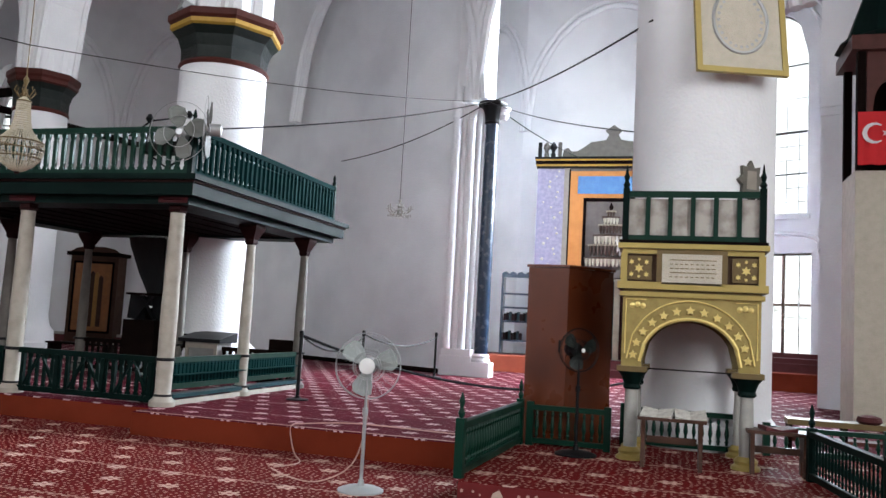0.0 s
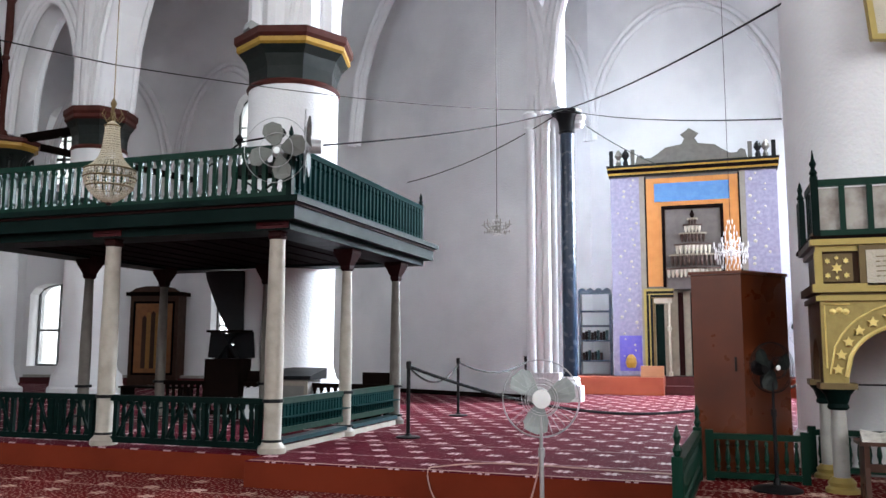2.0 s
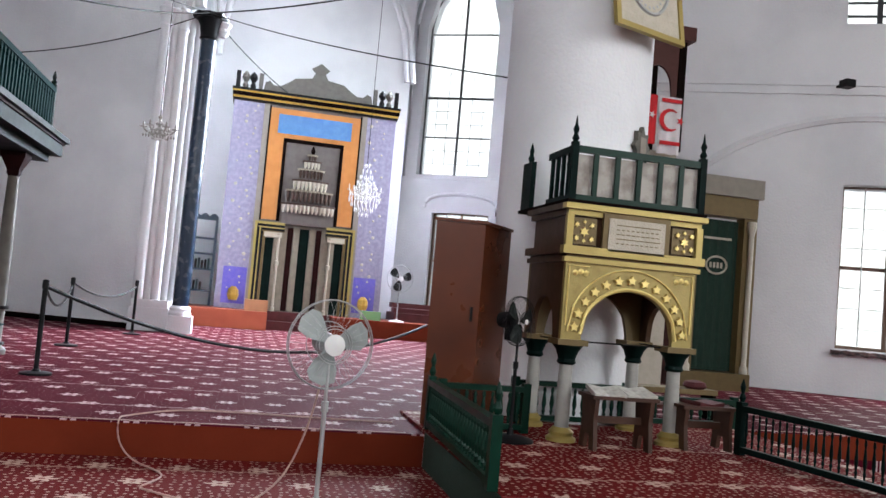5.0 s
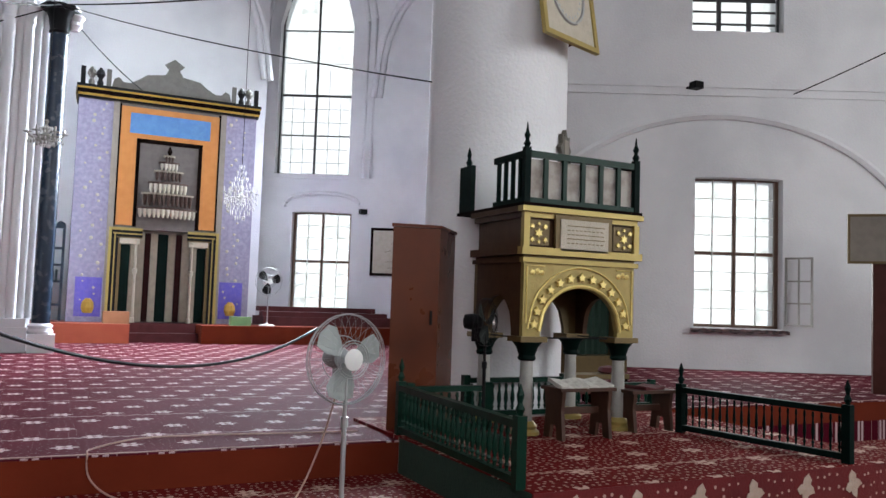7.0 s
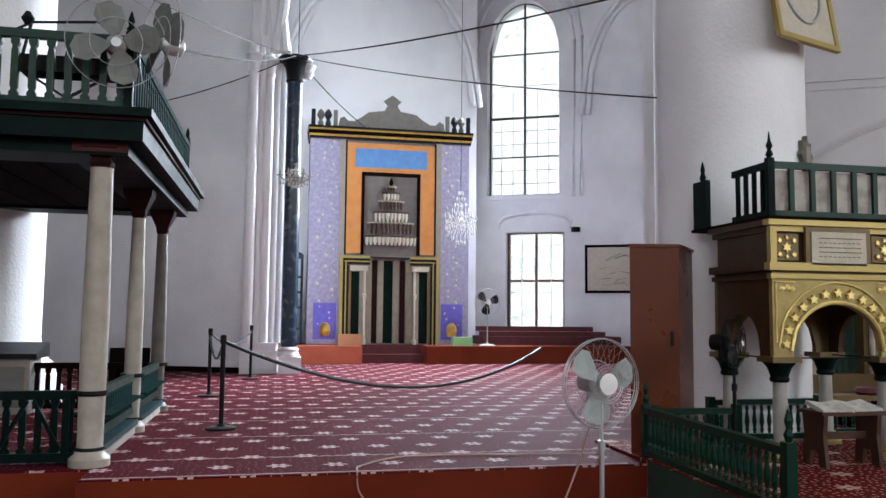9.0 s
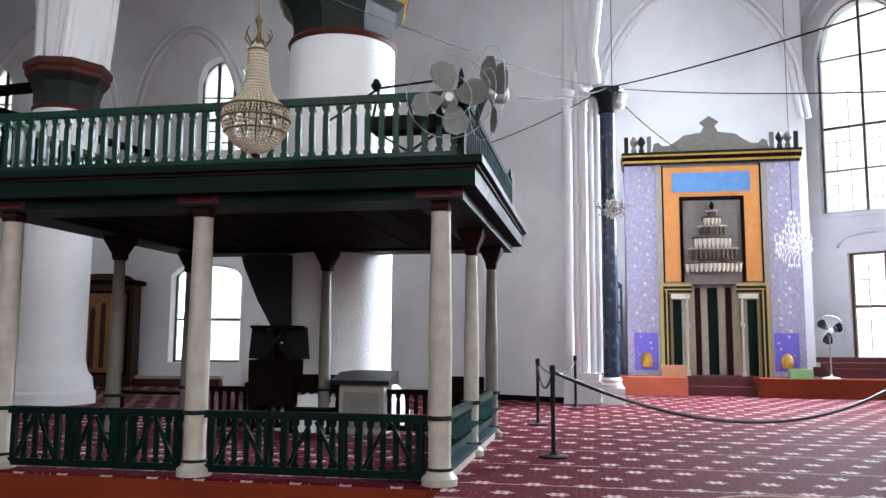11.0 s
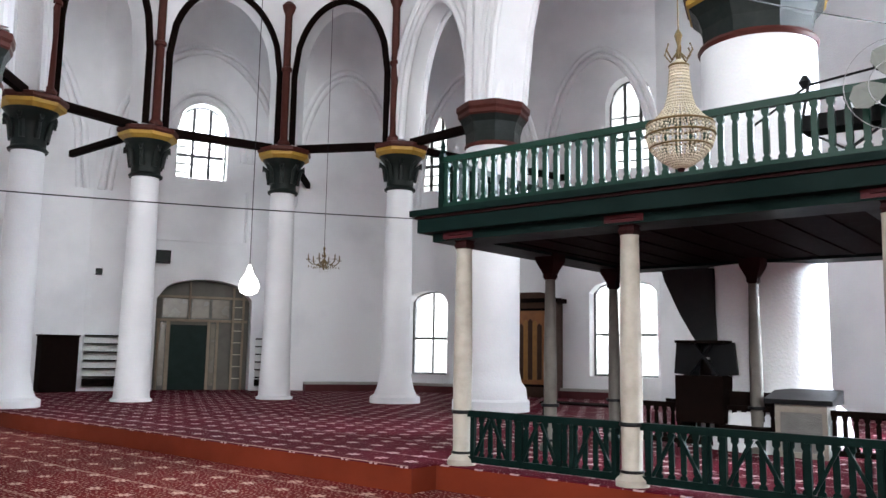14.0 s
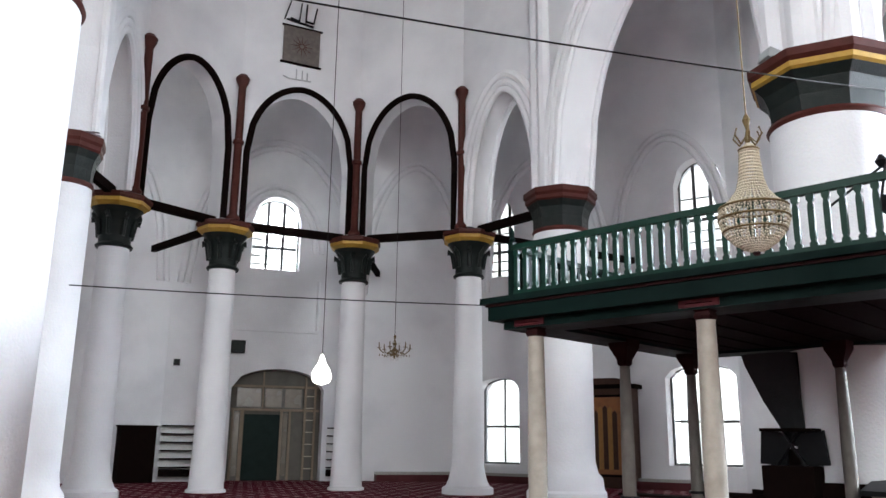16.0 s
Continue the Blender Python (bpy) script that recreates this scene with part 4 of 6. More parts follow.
# stand fans
def stand_fan(at, face, label, body, cage, blades, r=.26, tilt=0, hub_z=1.08, group="stand fans"):
    root = thing("stand_fan", at, label, "fan", group, face)
    bm = BM()
    lathe(bm, [(.2, 0), (.2, .015), (.15, .035), (.03, .05), (.022, .1)], seg=24)
    part("base", bm, body, root, smooth=True)
    bm = BM()
    lathe(bm, [(.016, .05), (.016, hub_z * .62)], seg=10)
    lathe(bm, [(.024, hub_z * .6), (.024, hub_z * .66), (.012, hub_z * .66), (.012, hub_z - .12)], seg=10)
    part("pole", bm, IRON if body is IRON else METAL, root, smooth=True)
    m = Matrix.Translation((0, 0, hub_z)) @ Matrix.Rotation(math.radians(90 - tilt), 4, "X")
    bm = BM()
    lathe(bm, [(.03, -.2), (.065, -.19), (.075, -.12), (.065, -.05), (.03, -.04)], seg=14, m=m)
    box(bm, -.03, .03, .03, .12, hub_z - .17, hub_z - .05)
    part("motor", bm, body, root, smooth=True)
    bm = BM()
    for rr, z in ((r, 0), (r * .99, .02), (r * .99, -.02), (r * .42, .07), (r * .36, .072), (r * .5, -.062)):
        tube(bm, [m @ Vector((rr * math.cos(math.tau * i / 30), rr * math.sin(math.tau * i / 30), z)) for i in range(30)], .0032, 4, True)
    for i in range(30):
        a = math.tau * i / 30
        for s in (1, -1):
            tube(bm, [m @ Vector((q * math.cos(a), q * math.sin(a), s * z)) for q, z in ((.05, .072), (r * .5, .068), (r * .85, .045), (r, .0))], .0009, 3)
    part("cage", bm, cage, root, "round wire guard")
    bm = BM()
    lathe(bm, [(.065, .072), (.07, .08), (.035, .09)], seg=16, m=m) if body is not IRON else lathe(bm, [(.02, .072), (.022, .08), (.01, .086)], seg=12, m=m)
    part("badge", bm, WHITE, root, "round white centre cap", smooth=True)
    for i in range(3):
        bm = BM()
        a0 = math.tau * i / 3 + .4
        outline = [(.03, -.5), (r * .45, -.62), (r * .75, -.55), (r * .9, -.35), (r * .93, 0), (r * .86, .3), (r * .6, .42), (r * .3, .45), (.03, .5)]
        v = []
        for z in (0, .004):
            v.append([bm.verts.new(m @ Vector((q * math.cos(a0 + t), q * math.sin(a0 + t), z + t * .035))) for q, t in outline])
        bm.faces.new(v[0][::-1])
        bm.faces.new(v[1])
        for k in range(len(outline)):
            j = (k + 1) % len(outline)
            bm.faces.new((v[0][k], v[0][j], v[1][j], v[1][k]))
        part("blade", bm, blades, root)
    return root


GREYPLASTIC = material("grey_plastic", (.36, .38, .38), .45, bump=0)
SMOKE = material("grey_green_blade", (.3, .33, .32), .4, bump=0)
stand_fan((-2.58, 6.72, 0), 14, "grey stand fan with white centre cap on the lower carpet", GREYPLASTIC, METAL, SMOKE, .29, 0, 1.08)
stand_fan((-.88, 7.95, PODIUM), 36, "black stand fan with dark blades standing behind the green fence", IRON, IRON, BLACK, .21, 0, 1.0)
stand_fan((.72, 22.1, DAIS_Z - .003), 10, "thin white stand fan with black blades beside the niche", WHITE, METAL, IRON, .36, 0, 1.12)


# prayer niche
def niche():
    cx, y = -1.79, 22.6
    root = thing("prayer_niche", (cx, y, DAIS_Z), "tall painted prayer niche with lilac sides and orange frame", "niche")
    root.scale = (1.055,) * 3
    bm = BM()
    box(bm, -2.0, -1.14, 0, .8, 0, 5.2)
    part("side_pier", bm, LILAC, root, "lilac pier stencilled with white flowers")
    bm = BM()
    box(bm, 1.14, 2.0, 0, .8, 0, 5.2)
    part("side_pier", bm, LILAC, root, "lilac pier stencilled with white flowers")
    for s in (-1, 1):
        bm = BM()
        rnd = random.Random(5 + s)
        for i in range(34):
            z = .35 + i * .14
            x = s * (1.57 + .18 * math.sin(i * 1.7) + rnd.uniform(-.08, .08))
            r = rnd.uniform(.025, .05)
            lathe(bm, [(r, 0), (r * .6, .008)], (0, 0, 0), 6, Matrix.Translation((x, 0, z)) @ Matrix.Rotation(math.pi / 2, 4, "X"))
        part("flower_stencil", bm, IVORY, root, "small white stencilled flowers", kind="stuff")
        # blue-lit foot of the pier: the light is put into the panel's colour
        bm = BM()
        xa, xb = sorted((s * 1.3, s * 1.85))
        box(bm, xa, xb, -.006, 0, .12, 1.0)
        part("blue_patch", bm, BLUELILAC, root, "blue lit lower panel")
        bm = BM()
        lathe(bm, [(.1, 0), (.14, .12), (.12, .25), (.05, .33)], (s * 1.57, -.03, .2), 10)
        part("yellow_urn", bm, OCHRE, root)
        xa, xb = sorted((s * 1.14, s * 1.27))
        bm = BM()
        box(bm, xa, xb, -.05, 0, 0, 5.15)
        part("grey_strip", bm, TAUPE, root)
    bm = BM()
    box(bm, -1.14, 1.14, .3, .8, 0, 5.2)
    part("back_wall", bm, TAUPE, root)
    bm = BM()
    box(bm, -1.14, 1.14, .0, .3, 2.15, 5.2)
    part("head_panel", bm, MAUVE, root)
    # orange frame
    for nm, x0, x1, z0, z1, mt in (("orange_stile", -1.1, -.74, 2.22, 4.25, ORANGE), ("orange_stile", .74, 1.1, 2.22, 4.25, ORANGE), ("orange_head", -1.1, 1.1, 4.25, 4.97, ORANGE)):
        bm = BM()
        box(bm, x0, x1, -.05, -.001, z0, z1)
        part(nm, bm, mt, root)
    bm = BM()
    box(bm, -.9, .9, -.062, -.051, 4.36, 4.83)
    part("blue_panel", bm, SKYBLUE, root, "sky-blue inscription panel")
    for s in (-1, 1):
        bm = BM()
        xa, xb = sorted((s * .66, s * .74))
        box(bm, xa, xb, -.055, -.001, 2.2, 4.2)
        part("black_border", bm, DARKWOOD, root)
        bm = BM()
        xa, xb = sorted((s * 1.1, s * 1.14))
        box(bm, xa, xb, -.055, -.001, 2.2, 5.02)
        part("black_border", bm, DARKWOOD, root)
    bm = BM()
    box(bm, -.74, .74, -.055, -.001, 4.16, 4.25)
    part("black_border", bm, DARKWOOD, root)
    # stalactite vault in tiers
    for k, (z, w, h, d) in enumerate(((3.75, .1, .12, .1), (3.55, .2, .16, .14), (3.3, .3, .2, .18), (3.0, .42, .22, .22), (2.7, .55, .26, .26), (2.42, .64, .2, .3))):
        n = 3 + k * 2
        for i in range(n):
            bm = BM()
            x = -w + 2 * w * (i + .5) / n
            y_ = -.03 - d * (.25 + .5 * (1 - (x / w) ** 2))
            lathe(bm, [(w / n * .95, h), (w / n * .9, h * .45), (w / n * .5, h * .1), (w / n * .15, 0)], (x, y_, z), 8)
            part("stalactite", bm, IVORY if k in (1, 3, 5) else OLDBROWN, root)
        bm = BM()
        flat(bm, [(-w - .03, -.002), (-w - .03, .06 + d * .3), (-w * .5, .07 + d * .75), (w * .5, .07 + d * .75), (w + .03, .06 + d * .3), (w + .03, -.002)], z + h, z + h + .04, Matrix(((1, 0, 0, 0), (0, 0, -1, 0), (0, 1, 0, 0), (0, 0, 0, 1))))
        part("tier_shelf", bm, OLDBROWN if k % 2 else STRIPE, root)
    bm = BM()
    lathe(bm, [(.02, 3.9), (.06, 4.0), (.03, 4.08), (.01, 4.12)], (0, -.08, 0), 8)
    part("finial_knob", bm, DARKWOOD, root)
    # gilded frame of the recess
    for o, mt in ((0, GOLD), (.06, IRON), (.09, GOLD), (.15, IRON), (.17, GOLD_DARK)):
        w = 1.22 - o
        for s in (-1, 1):
            bm = BM()
            xa, xb = sorted((s * w, s * (w - .06 if o < .17 else w - .1)))
            box(bm, xa, xb, -.09 + o * .2, -.001 + 0, 0, 2.1 - o)
            part("gilded_stile", bm, mt, root)
            bm = BM()
            xa, xb = sorted((s * w, s * .5))
            box(bm, xa, xb, -.1 + o * .2, -.003, 2.1 - o, 2.16 - o)
            part("gilded_head", bm, mt, root)
    bm = BM()
    for i in range(13):
        a0 = math.pi * i / 12
        a1 = math.pi * (i + 1) / 12
        if i == 12:
            break
        hexa(bm, (-.52 * math.cos(a0), .5 - .5 * math.sin(a0) * -1), (-.52 * math.cos(a1), .5 + .5 * math.sin(a1)), (-.58 * math.cos(a1), .5 + .56 * math.sin(a1)), (-.58 * math.cos(a0), .5 + .56 * math.sin(a0)), (0, 2.2))
    part("recess_shell", bm, TAUPE, root)
    cols = [GREEN_DARK, STRIPE, STRIPE, MAROON, STRIPE, GREEN_DARK, STRIPE, MAROON, STRIPE, STRIPE, GREEN_DARK]
    xs = [-.95, -.74, -.6, -.42, -.28, -.12, .12, .28, .42, .6, .74, .95]
    for i, c in enumerate(cols):
        bm = BM()
        a, b = xs[i] + .004, xs[i + 1] - .004
        yb = .02 if abs(a + b) > 1.2 else .12 + .16 * (1 - abs(a + b) / 1.2)
        box(bm, a, b, yb, yb + .04, .02, 1.78 if abs(a + b) > 1.2 else 2.08)
        part("painted_strip", bm, c, root)
    for s in (-1, 1):
        bm = BM()
        lathe(bm, [(.05, 0), (.05, .1), (.03, .12), (.03, 1.1), (.055, 1.14), (.055, 1.22), (.03, 1.24), (.03, 1.8), (.07, 1.9)], (s * .62, -.02, 0), 10)
        part("small_column", bm, IVORY, root, smooth=True)
        bm = BM()
        box(bm, min(s * .55, s * .98), max(s * .55, s * .98), -.07, .02, 1.8, 1.92)
        part("ivory_block", bm, IVORY, root)
    # cornice and cresting
    for z0, z1, o, mt in ((5.05, 5.1, .02, IRON), (5.1, 5.15, .05, OCHRE), (5.152, 5.24, .08, DARKWOOD), (5.242, 5.28, .1, OCHRE), (5.282, 5.34, .12, IRON)):
        bm = BM()
        box(bm, -2.02 - o * .4, 2.02 + o * .4, -.06 - o, .8, z0, z1)
        part("cornice_band", bm, mt, root)
    bm = BM()
    prof = [(-1.35, 5.34), (-1.3, 5.55), (-1.2, 5.6), (-1.1, 5.5), (-.95, 5.5), (-.75, 5.62), (-.6, 5.74), (-.2, 5.8), (-.12, 5.95), (-.22, 6.05), (0, 6.2), (.22, 6.05), (.12, 5.95), (.2, 5.8), (.6, 5.74), (.75, 5.62), (.95, 5.5), (1.1, 5.5), (1.2, 5.6), (1.3, 5.55), (1.35, 5.34)]
    flat(bm, prof, -.1, -.04)
    part("cresting", bm, CREST, root, "grey-brown shaped cresting board")
    for s in (-1, 1):
        for k in range(4):
            bm = BM()
            x = s * (1.95 - k * .18)
            if k % 3 == 0:
                box(bm, x - .05, x + .05, -.1, -.04, 5.34, 5.75)
            else:
                lathe(bm, [(.06, 5.34), (.07, 5.42), (.04, 5.5), (.1, 5.6), (.08, 5.68), (.02, 5.76)], (x, -.07, 0), 8)
            part("crest_knob", bm, CREST if k % 2 else IRON, root)


BLUELILAC = material("violet_blue_lit_paint", (.12, .1, .5), .6, second=(.2, .16, .5), scale=9)
MAUVE = material("mauve_paint", (.14, .12, .11), .6, second=(.1, .085, .08), scale=7)
OLDBROWN = material("brown_niche_paint", (.06, .03, .02), .6, second=(.03, .015, .01), scale=9)
CREST = material("grey_brown_crest_paint", (.12, .11, .095), .6, second=(.08, .075, .065), scale=8)
STRIPE = material("stone_stripe_paint", (.27, .23, .17), .6, second=(.19, .16, .12), scale=9)
niche()
DAIS = material("orange_red_carpet", (.4, .09, .045), .9, second=(.28, .05, .03), scale=2, bump=.003)
for x0, x1, y0, y1, z0, z1, mt in ((-5.2, -2.58, 21.55, 22.45, STEP, DAIS_Z - .005, DAIS), (-2.57, -.98, 22.0, 22.45, STEP, .48, BENCH), (-.97, 4.6, 21.55, 22.45, STEP, DAIS_Z - .005, RISER), (-5.6, .7, 22.46, 23.65, STEP, DAIS_Z, BENCH), (.72, 4.6, 22.46, 23.9, STEP, .93, BENCH)):
    bm = BM()
    box(bm, x0, x1, y0, y1, z0, z1)
    part("dais", bm, mt, kind="structure", label="carpeted step before the niche")
for k in range(2):
    bm = BM()
    box(bm, .72, 4.2 - k * .2, 22.6 + k * .4, 22.98 + k * .4, .932 + k * .13, 1.06 + k * .13)
    part("dais_step", bm, BENCH, kind="structure")
r = thing("low_box", (-2.86, 21.9, DAIS_Z - .004), "plain light brown cardboard box on the carpeted step", "box")
bm = BM()
box(bm, -.28, .28, -.15, .15, 0, .28)
part("carton", bm, material("brown_card", (.42, .2, .1), .8), r)
r = thing("green_box", (.0, 21.9, DAIS_Z - .004), "small pale green box on the carpeted step", "box")
bm = BM()
box(bm, -.25, .25, -.12, .12, 0, .22)
part("carton", bm, material("pale_green", (.2, .38, .16), .7), r)


# chairs stacked beside the niche
def rack(at, label):
    root = thing("book_rack", at, label, "rack")
    for x in (-.42, .42):
        bm = BM()
        box(bm, x - .03, x + .03, -.15, .15, 0, 2.2)
        part("side_post", bm, NAVY, root)
    for z in (.35, .9, 1.3, 1.7):
        bm = BM()
        box(bm, -.39, .39, -.14, .14, z, z + .05)
        part("shelf", bm, NAVY, root)
    bm = BM()
    prof = [(-.45, 2.2)] + [(-.45 + .9 * i / 24, 2.3 + .07 * abs(math.sin(i / 24 * math.pi * 4))) for i in range(25)] + [(.45, 2.2)]
    flat(bm, prof, -.16, -.1)
    part("scalloped_top", bm, NAVY, root)
    for z, n in ((.4, 7), (.95, 9)):
        for i in range(n):
            bm = BM()
            x = -.36 + i * .08
            box(bm, x, x + .05, -.1, .08, z, z + .2 + .03 * (i % 3))
            part("book", bm, (MAROON, DARKWOOD, BLUEGREEN)[i % 3], root)
    return root


rack((-4.45, 23.2, DAIS_Z + .001), "tall dark blue carved rack with shelves beside the niche")


# second pulpit: portal and tower
def pulpit():
    root = thing("pulpit", (4.2, 14.0, STEP), "tall wooden pulpit with gilded portal and green door cloth", "pulpit")
    for s in (-1, 1):
        bm = BM()
        x = .57 + s * .56
        box(bm, x - .13, x + .13, -.12, .12, .3, 3.0)
        part("portal_post", bm, GOLD_DARK, root)
        bm = BM()
        lathe(bm, [(.07, .3), (.07, .4), (.045, .45), (.045, 2.7), (.08, 2.85), (.08, 2.95)], (x, -.16, 0), 10)
        part("portal_column", bm, IVORY, root, smooth=True)
    bm = BM()
    box(bm, -.08, 1.22, -.18, .15, 3.0, 3.35)
    part("portal_lintel", bm, GOLD_DARK, root)
    bm = BM()
    box(bm, -.13, 1.27, -.26, .2, 3.35, 3.68)
    part("portal_cornice", bm, TAUPE, root)
    bm = BM()
    box(bm, -.1, 1.24, -.2, .2, 0, .3)
    part("portal_sill", bm, GOLD_DARK, root)
    bm = BM()
    n = 18
    a = [bm.verts.new((.16 + .82 * i / n, .02 + .02 * math.sin(i * 1.9), .32)) for i in range(n + 1)]
    b = [bm.verts.new((.16 + .82 * i / n, .02 + .012 * math.sin(i * 1.9), 2.95)) for i in range(n + 1)]
    c = [bm.verts.new((v.co.x, v.co.y + .02, v.co.z)) for v in a]
    d = [bm.verts.new((v.co.x, v.co.y + .02, v.co.z)) for v in b]
    for i in range(n):
        bm.faces.new((a[i], a[i + 1], b[i + 1], b[i]))
        bm.faces.new((c[i + 1], c[i], d[i], d[i + 1]))
    part("door_cloth", bm, BLACKGREEN, root, "black-green embroidered door cloth", smooth=True)
    bm = BM()
    tube(bm, [(.57 + .2 * math.cos(math.tau * i / 20), -.012, 2.15 + .15 * math.sin(math.tau * i / 20)) for i in range(20)], .02, 5, True)
    for k in range(4):
        box(bm, .44 + .07 * k, .48 + .07 * k, -.012, -.004, 2.1, 2.2)
    box(bm, .3, .84, -.012, -.004, 2.6, 2.64)
    part("embroidery", bm, IVORY, root, "pale round embroidery")
    bm = BM()
    hexa(bm, (-.1, .2), (1.2, .2), (1.2, .9), (-.1, .9), (0, 2.4), (3.4, 1.2, 1.2, 3.4))
    part("stair_flank", bm, BROWNRED, root)
    bm = BM()
    box(bm, -1.6, -.62, -.5, .5, 0, 3.9)
    part("tower_body", bm, IVORY, root)
    for x in (-1.6, -.74):
        for y in (-.62, .4):
            bm = BM()
            box(bm, x, x + .12, y, y + .12, 3.9, 5.75)
            part("tower_post", bm, DARKWOOD, root)
    bm = BM()
    arch_plate(bm, -1.47, -.75, 4.8, 5.75, -1.38, -.84, 4.85, 5.3, -.6, -.55)
    part("tower_arch", bm, BROWNRED, root)
    bm = BM()
    box(bm, -1.47, -.75, .1, .2, 4.0, 5.7)
    part("tower_back", bm, DARKWOOD, root)
    bm = BM()
    box(bm, -1.7, -.52, -.72, .6, 5.75, 5.98)
    part("tower_cornice", bm, BROWNRED, root)
    bm = BM()
    lathe(bm, [(.75, 5.98), (.6, 6.1), (.06, 7.6), (.01, 8.0)], (-1.1, -.05, 0), 8, turn=math.pi / 8)
    part("spire", bm, GREEN_DARK, root)


BLACKGREEN = material("black_green_cloth", (.01, .03, .02), .9, second=(.02, .05, .035), scale=9)
pulpit()
RED = material("flag_red", (.6, .015, .02), .75)
CLOTH = material("white_cloth", (.72, .68, .68), .8)


def flag(at, w, h, main, second, label):
    root = thing("flag", at, label, "flag", "flags on the pulpit")
    bm = BM()
    n = 14
    f = []
    for k, y in ((0, 0.0), (1, .012)):
        f.append([[bm.verts.new((w * i / n, y + .03 * math.sin(i * .9) * (1 - j / 6), -h * (1 - j / 6))) for i in range(n + 1)] for j in range(7)])
    for j in range(6):
        for i in range(n):
            bm.faces.new((f[0][j][i], f[0][j][i + 1], f[0][j + 1][i + 1], f[0][j + 1][i]))
            bm.faces.new((f[1][j][i + 1], f[1][j][i], f[1][j + 1][i], f[1][j + 1][i + 1]))
    part("cloth", bm, main, root, smooth=True)
    bm = BM()
    c, r = (w * .45, -h * .42), h * .2
    pts = [(c[0] + r * math.cos(a), c[1] + r * math.sin(a)) for a in [math.radians(50 + 26 * k) for k in range(11)]]
    pts += [(c[0] + r * .18 + r * .78 * math.cos(a), c[1] + r * .78 * math.sin(a)) for a in [math.radians(300 - 24 * k) for k in range(11)]]
    flat(bm, pts, -.05, -.04)
    star = []
    for k in range(10):
        rr = r * (.38 if k % 2 == 0 else .16)
        a = math.tau * k / 10
        star.append((c[0] + r * 1.0 + rr * math.cos(a), c[1] + rr * math.sin(a)))
    flat(bm, star, -.05, -.04)
    part("crescent_and_star", bm, second, root)
    if main is not RED:
        for z in (-.08 * h, -.82 * h):
            bm = BM()
            box(bm, .02, w - .02, -.05, -.04, z - .03, z + .03)
            part("stripe", bm, second, root)


flag((2.6, 13.33, 5.05), .48, .82, RED, CLOTH, "red flag with a white crescent and star hanging from the pulpit")
flag((3.12, 13.33, 5.05), .4, .95, CLOTH, RED, "white flag with a red crescent and star hanging from the pulpit")


# queue posts with a sagging rope
def queue_post(at):
    root = thing("rope_post", at, "black metal queue post on a round foot, on the red carpet", "post", "queue posts")
    bm = BM()
    lathe(bm, [(.16, 0), (.16, .02), (.05, .035), (.03, .06)], seg=20)
    part("foot", bm, IRON, root, smooth=True)
    bm = BM()
    lathe(bm, [(.026, .06), (.026, .9), (.034, .91), (.034, .99), (.02, 1.0)], seg=12)
    part("pole", bm, IRON, root, smooth=True)


POSTS = [(-5.2, 10.75), (-5.6, 14.2), (-5.1, 17.3)]
for p in POSTS:
    queue_post((*p, STEP))


def sagging(name, a, b, sag, r, mat, label, category="rope", n=20):
    a, b = Vector(a), Vector(b)
    root = thing(name, a, label, category)
    bm = BM()
    tube(bm, [(a.lerp(b, i / n) - a) + Vector((0, 0, -sag * 4 * (i / n) * (1 - i / n))) for i in range(n + 1)], r, 6)
    part("cord", bm, mat, root, smooth=True)


sagging("barrier_belt", (-5.2, 10.75, 1.2), (.2, 16.2, .9), .6, .024, IRON, "black barrier belt sagging over the red carpet")
sagging("barrier_belt", (-5.2, 10.75, 1.2), (-5.6, 14.2, 1.15), .25, .015, IRON, "black barrier belt between two posts")
sagging("barrier_belt", (-5.6, 14.2, 1.2), (-5.1, 17.3, 1.15), .2, .015, IRON, "black barrier belt between two posts")


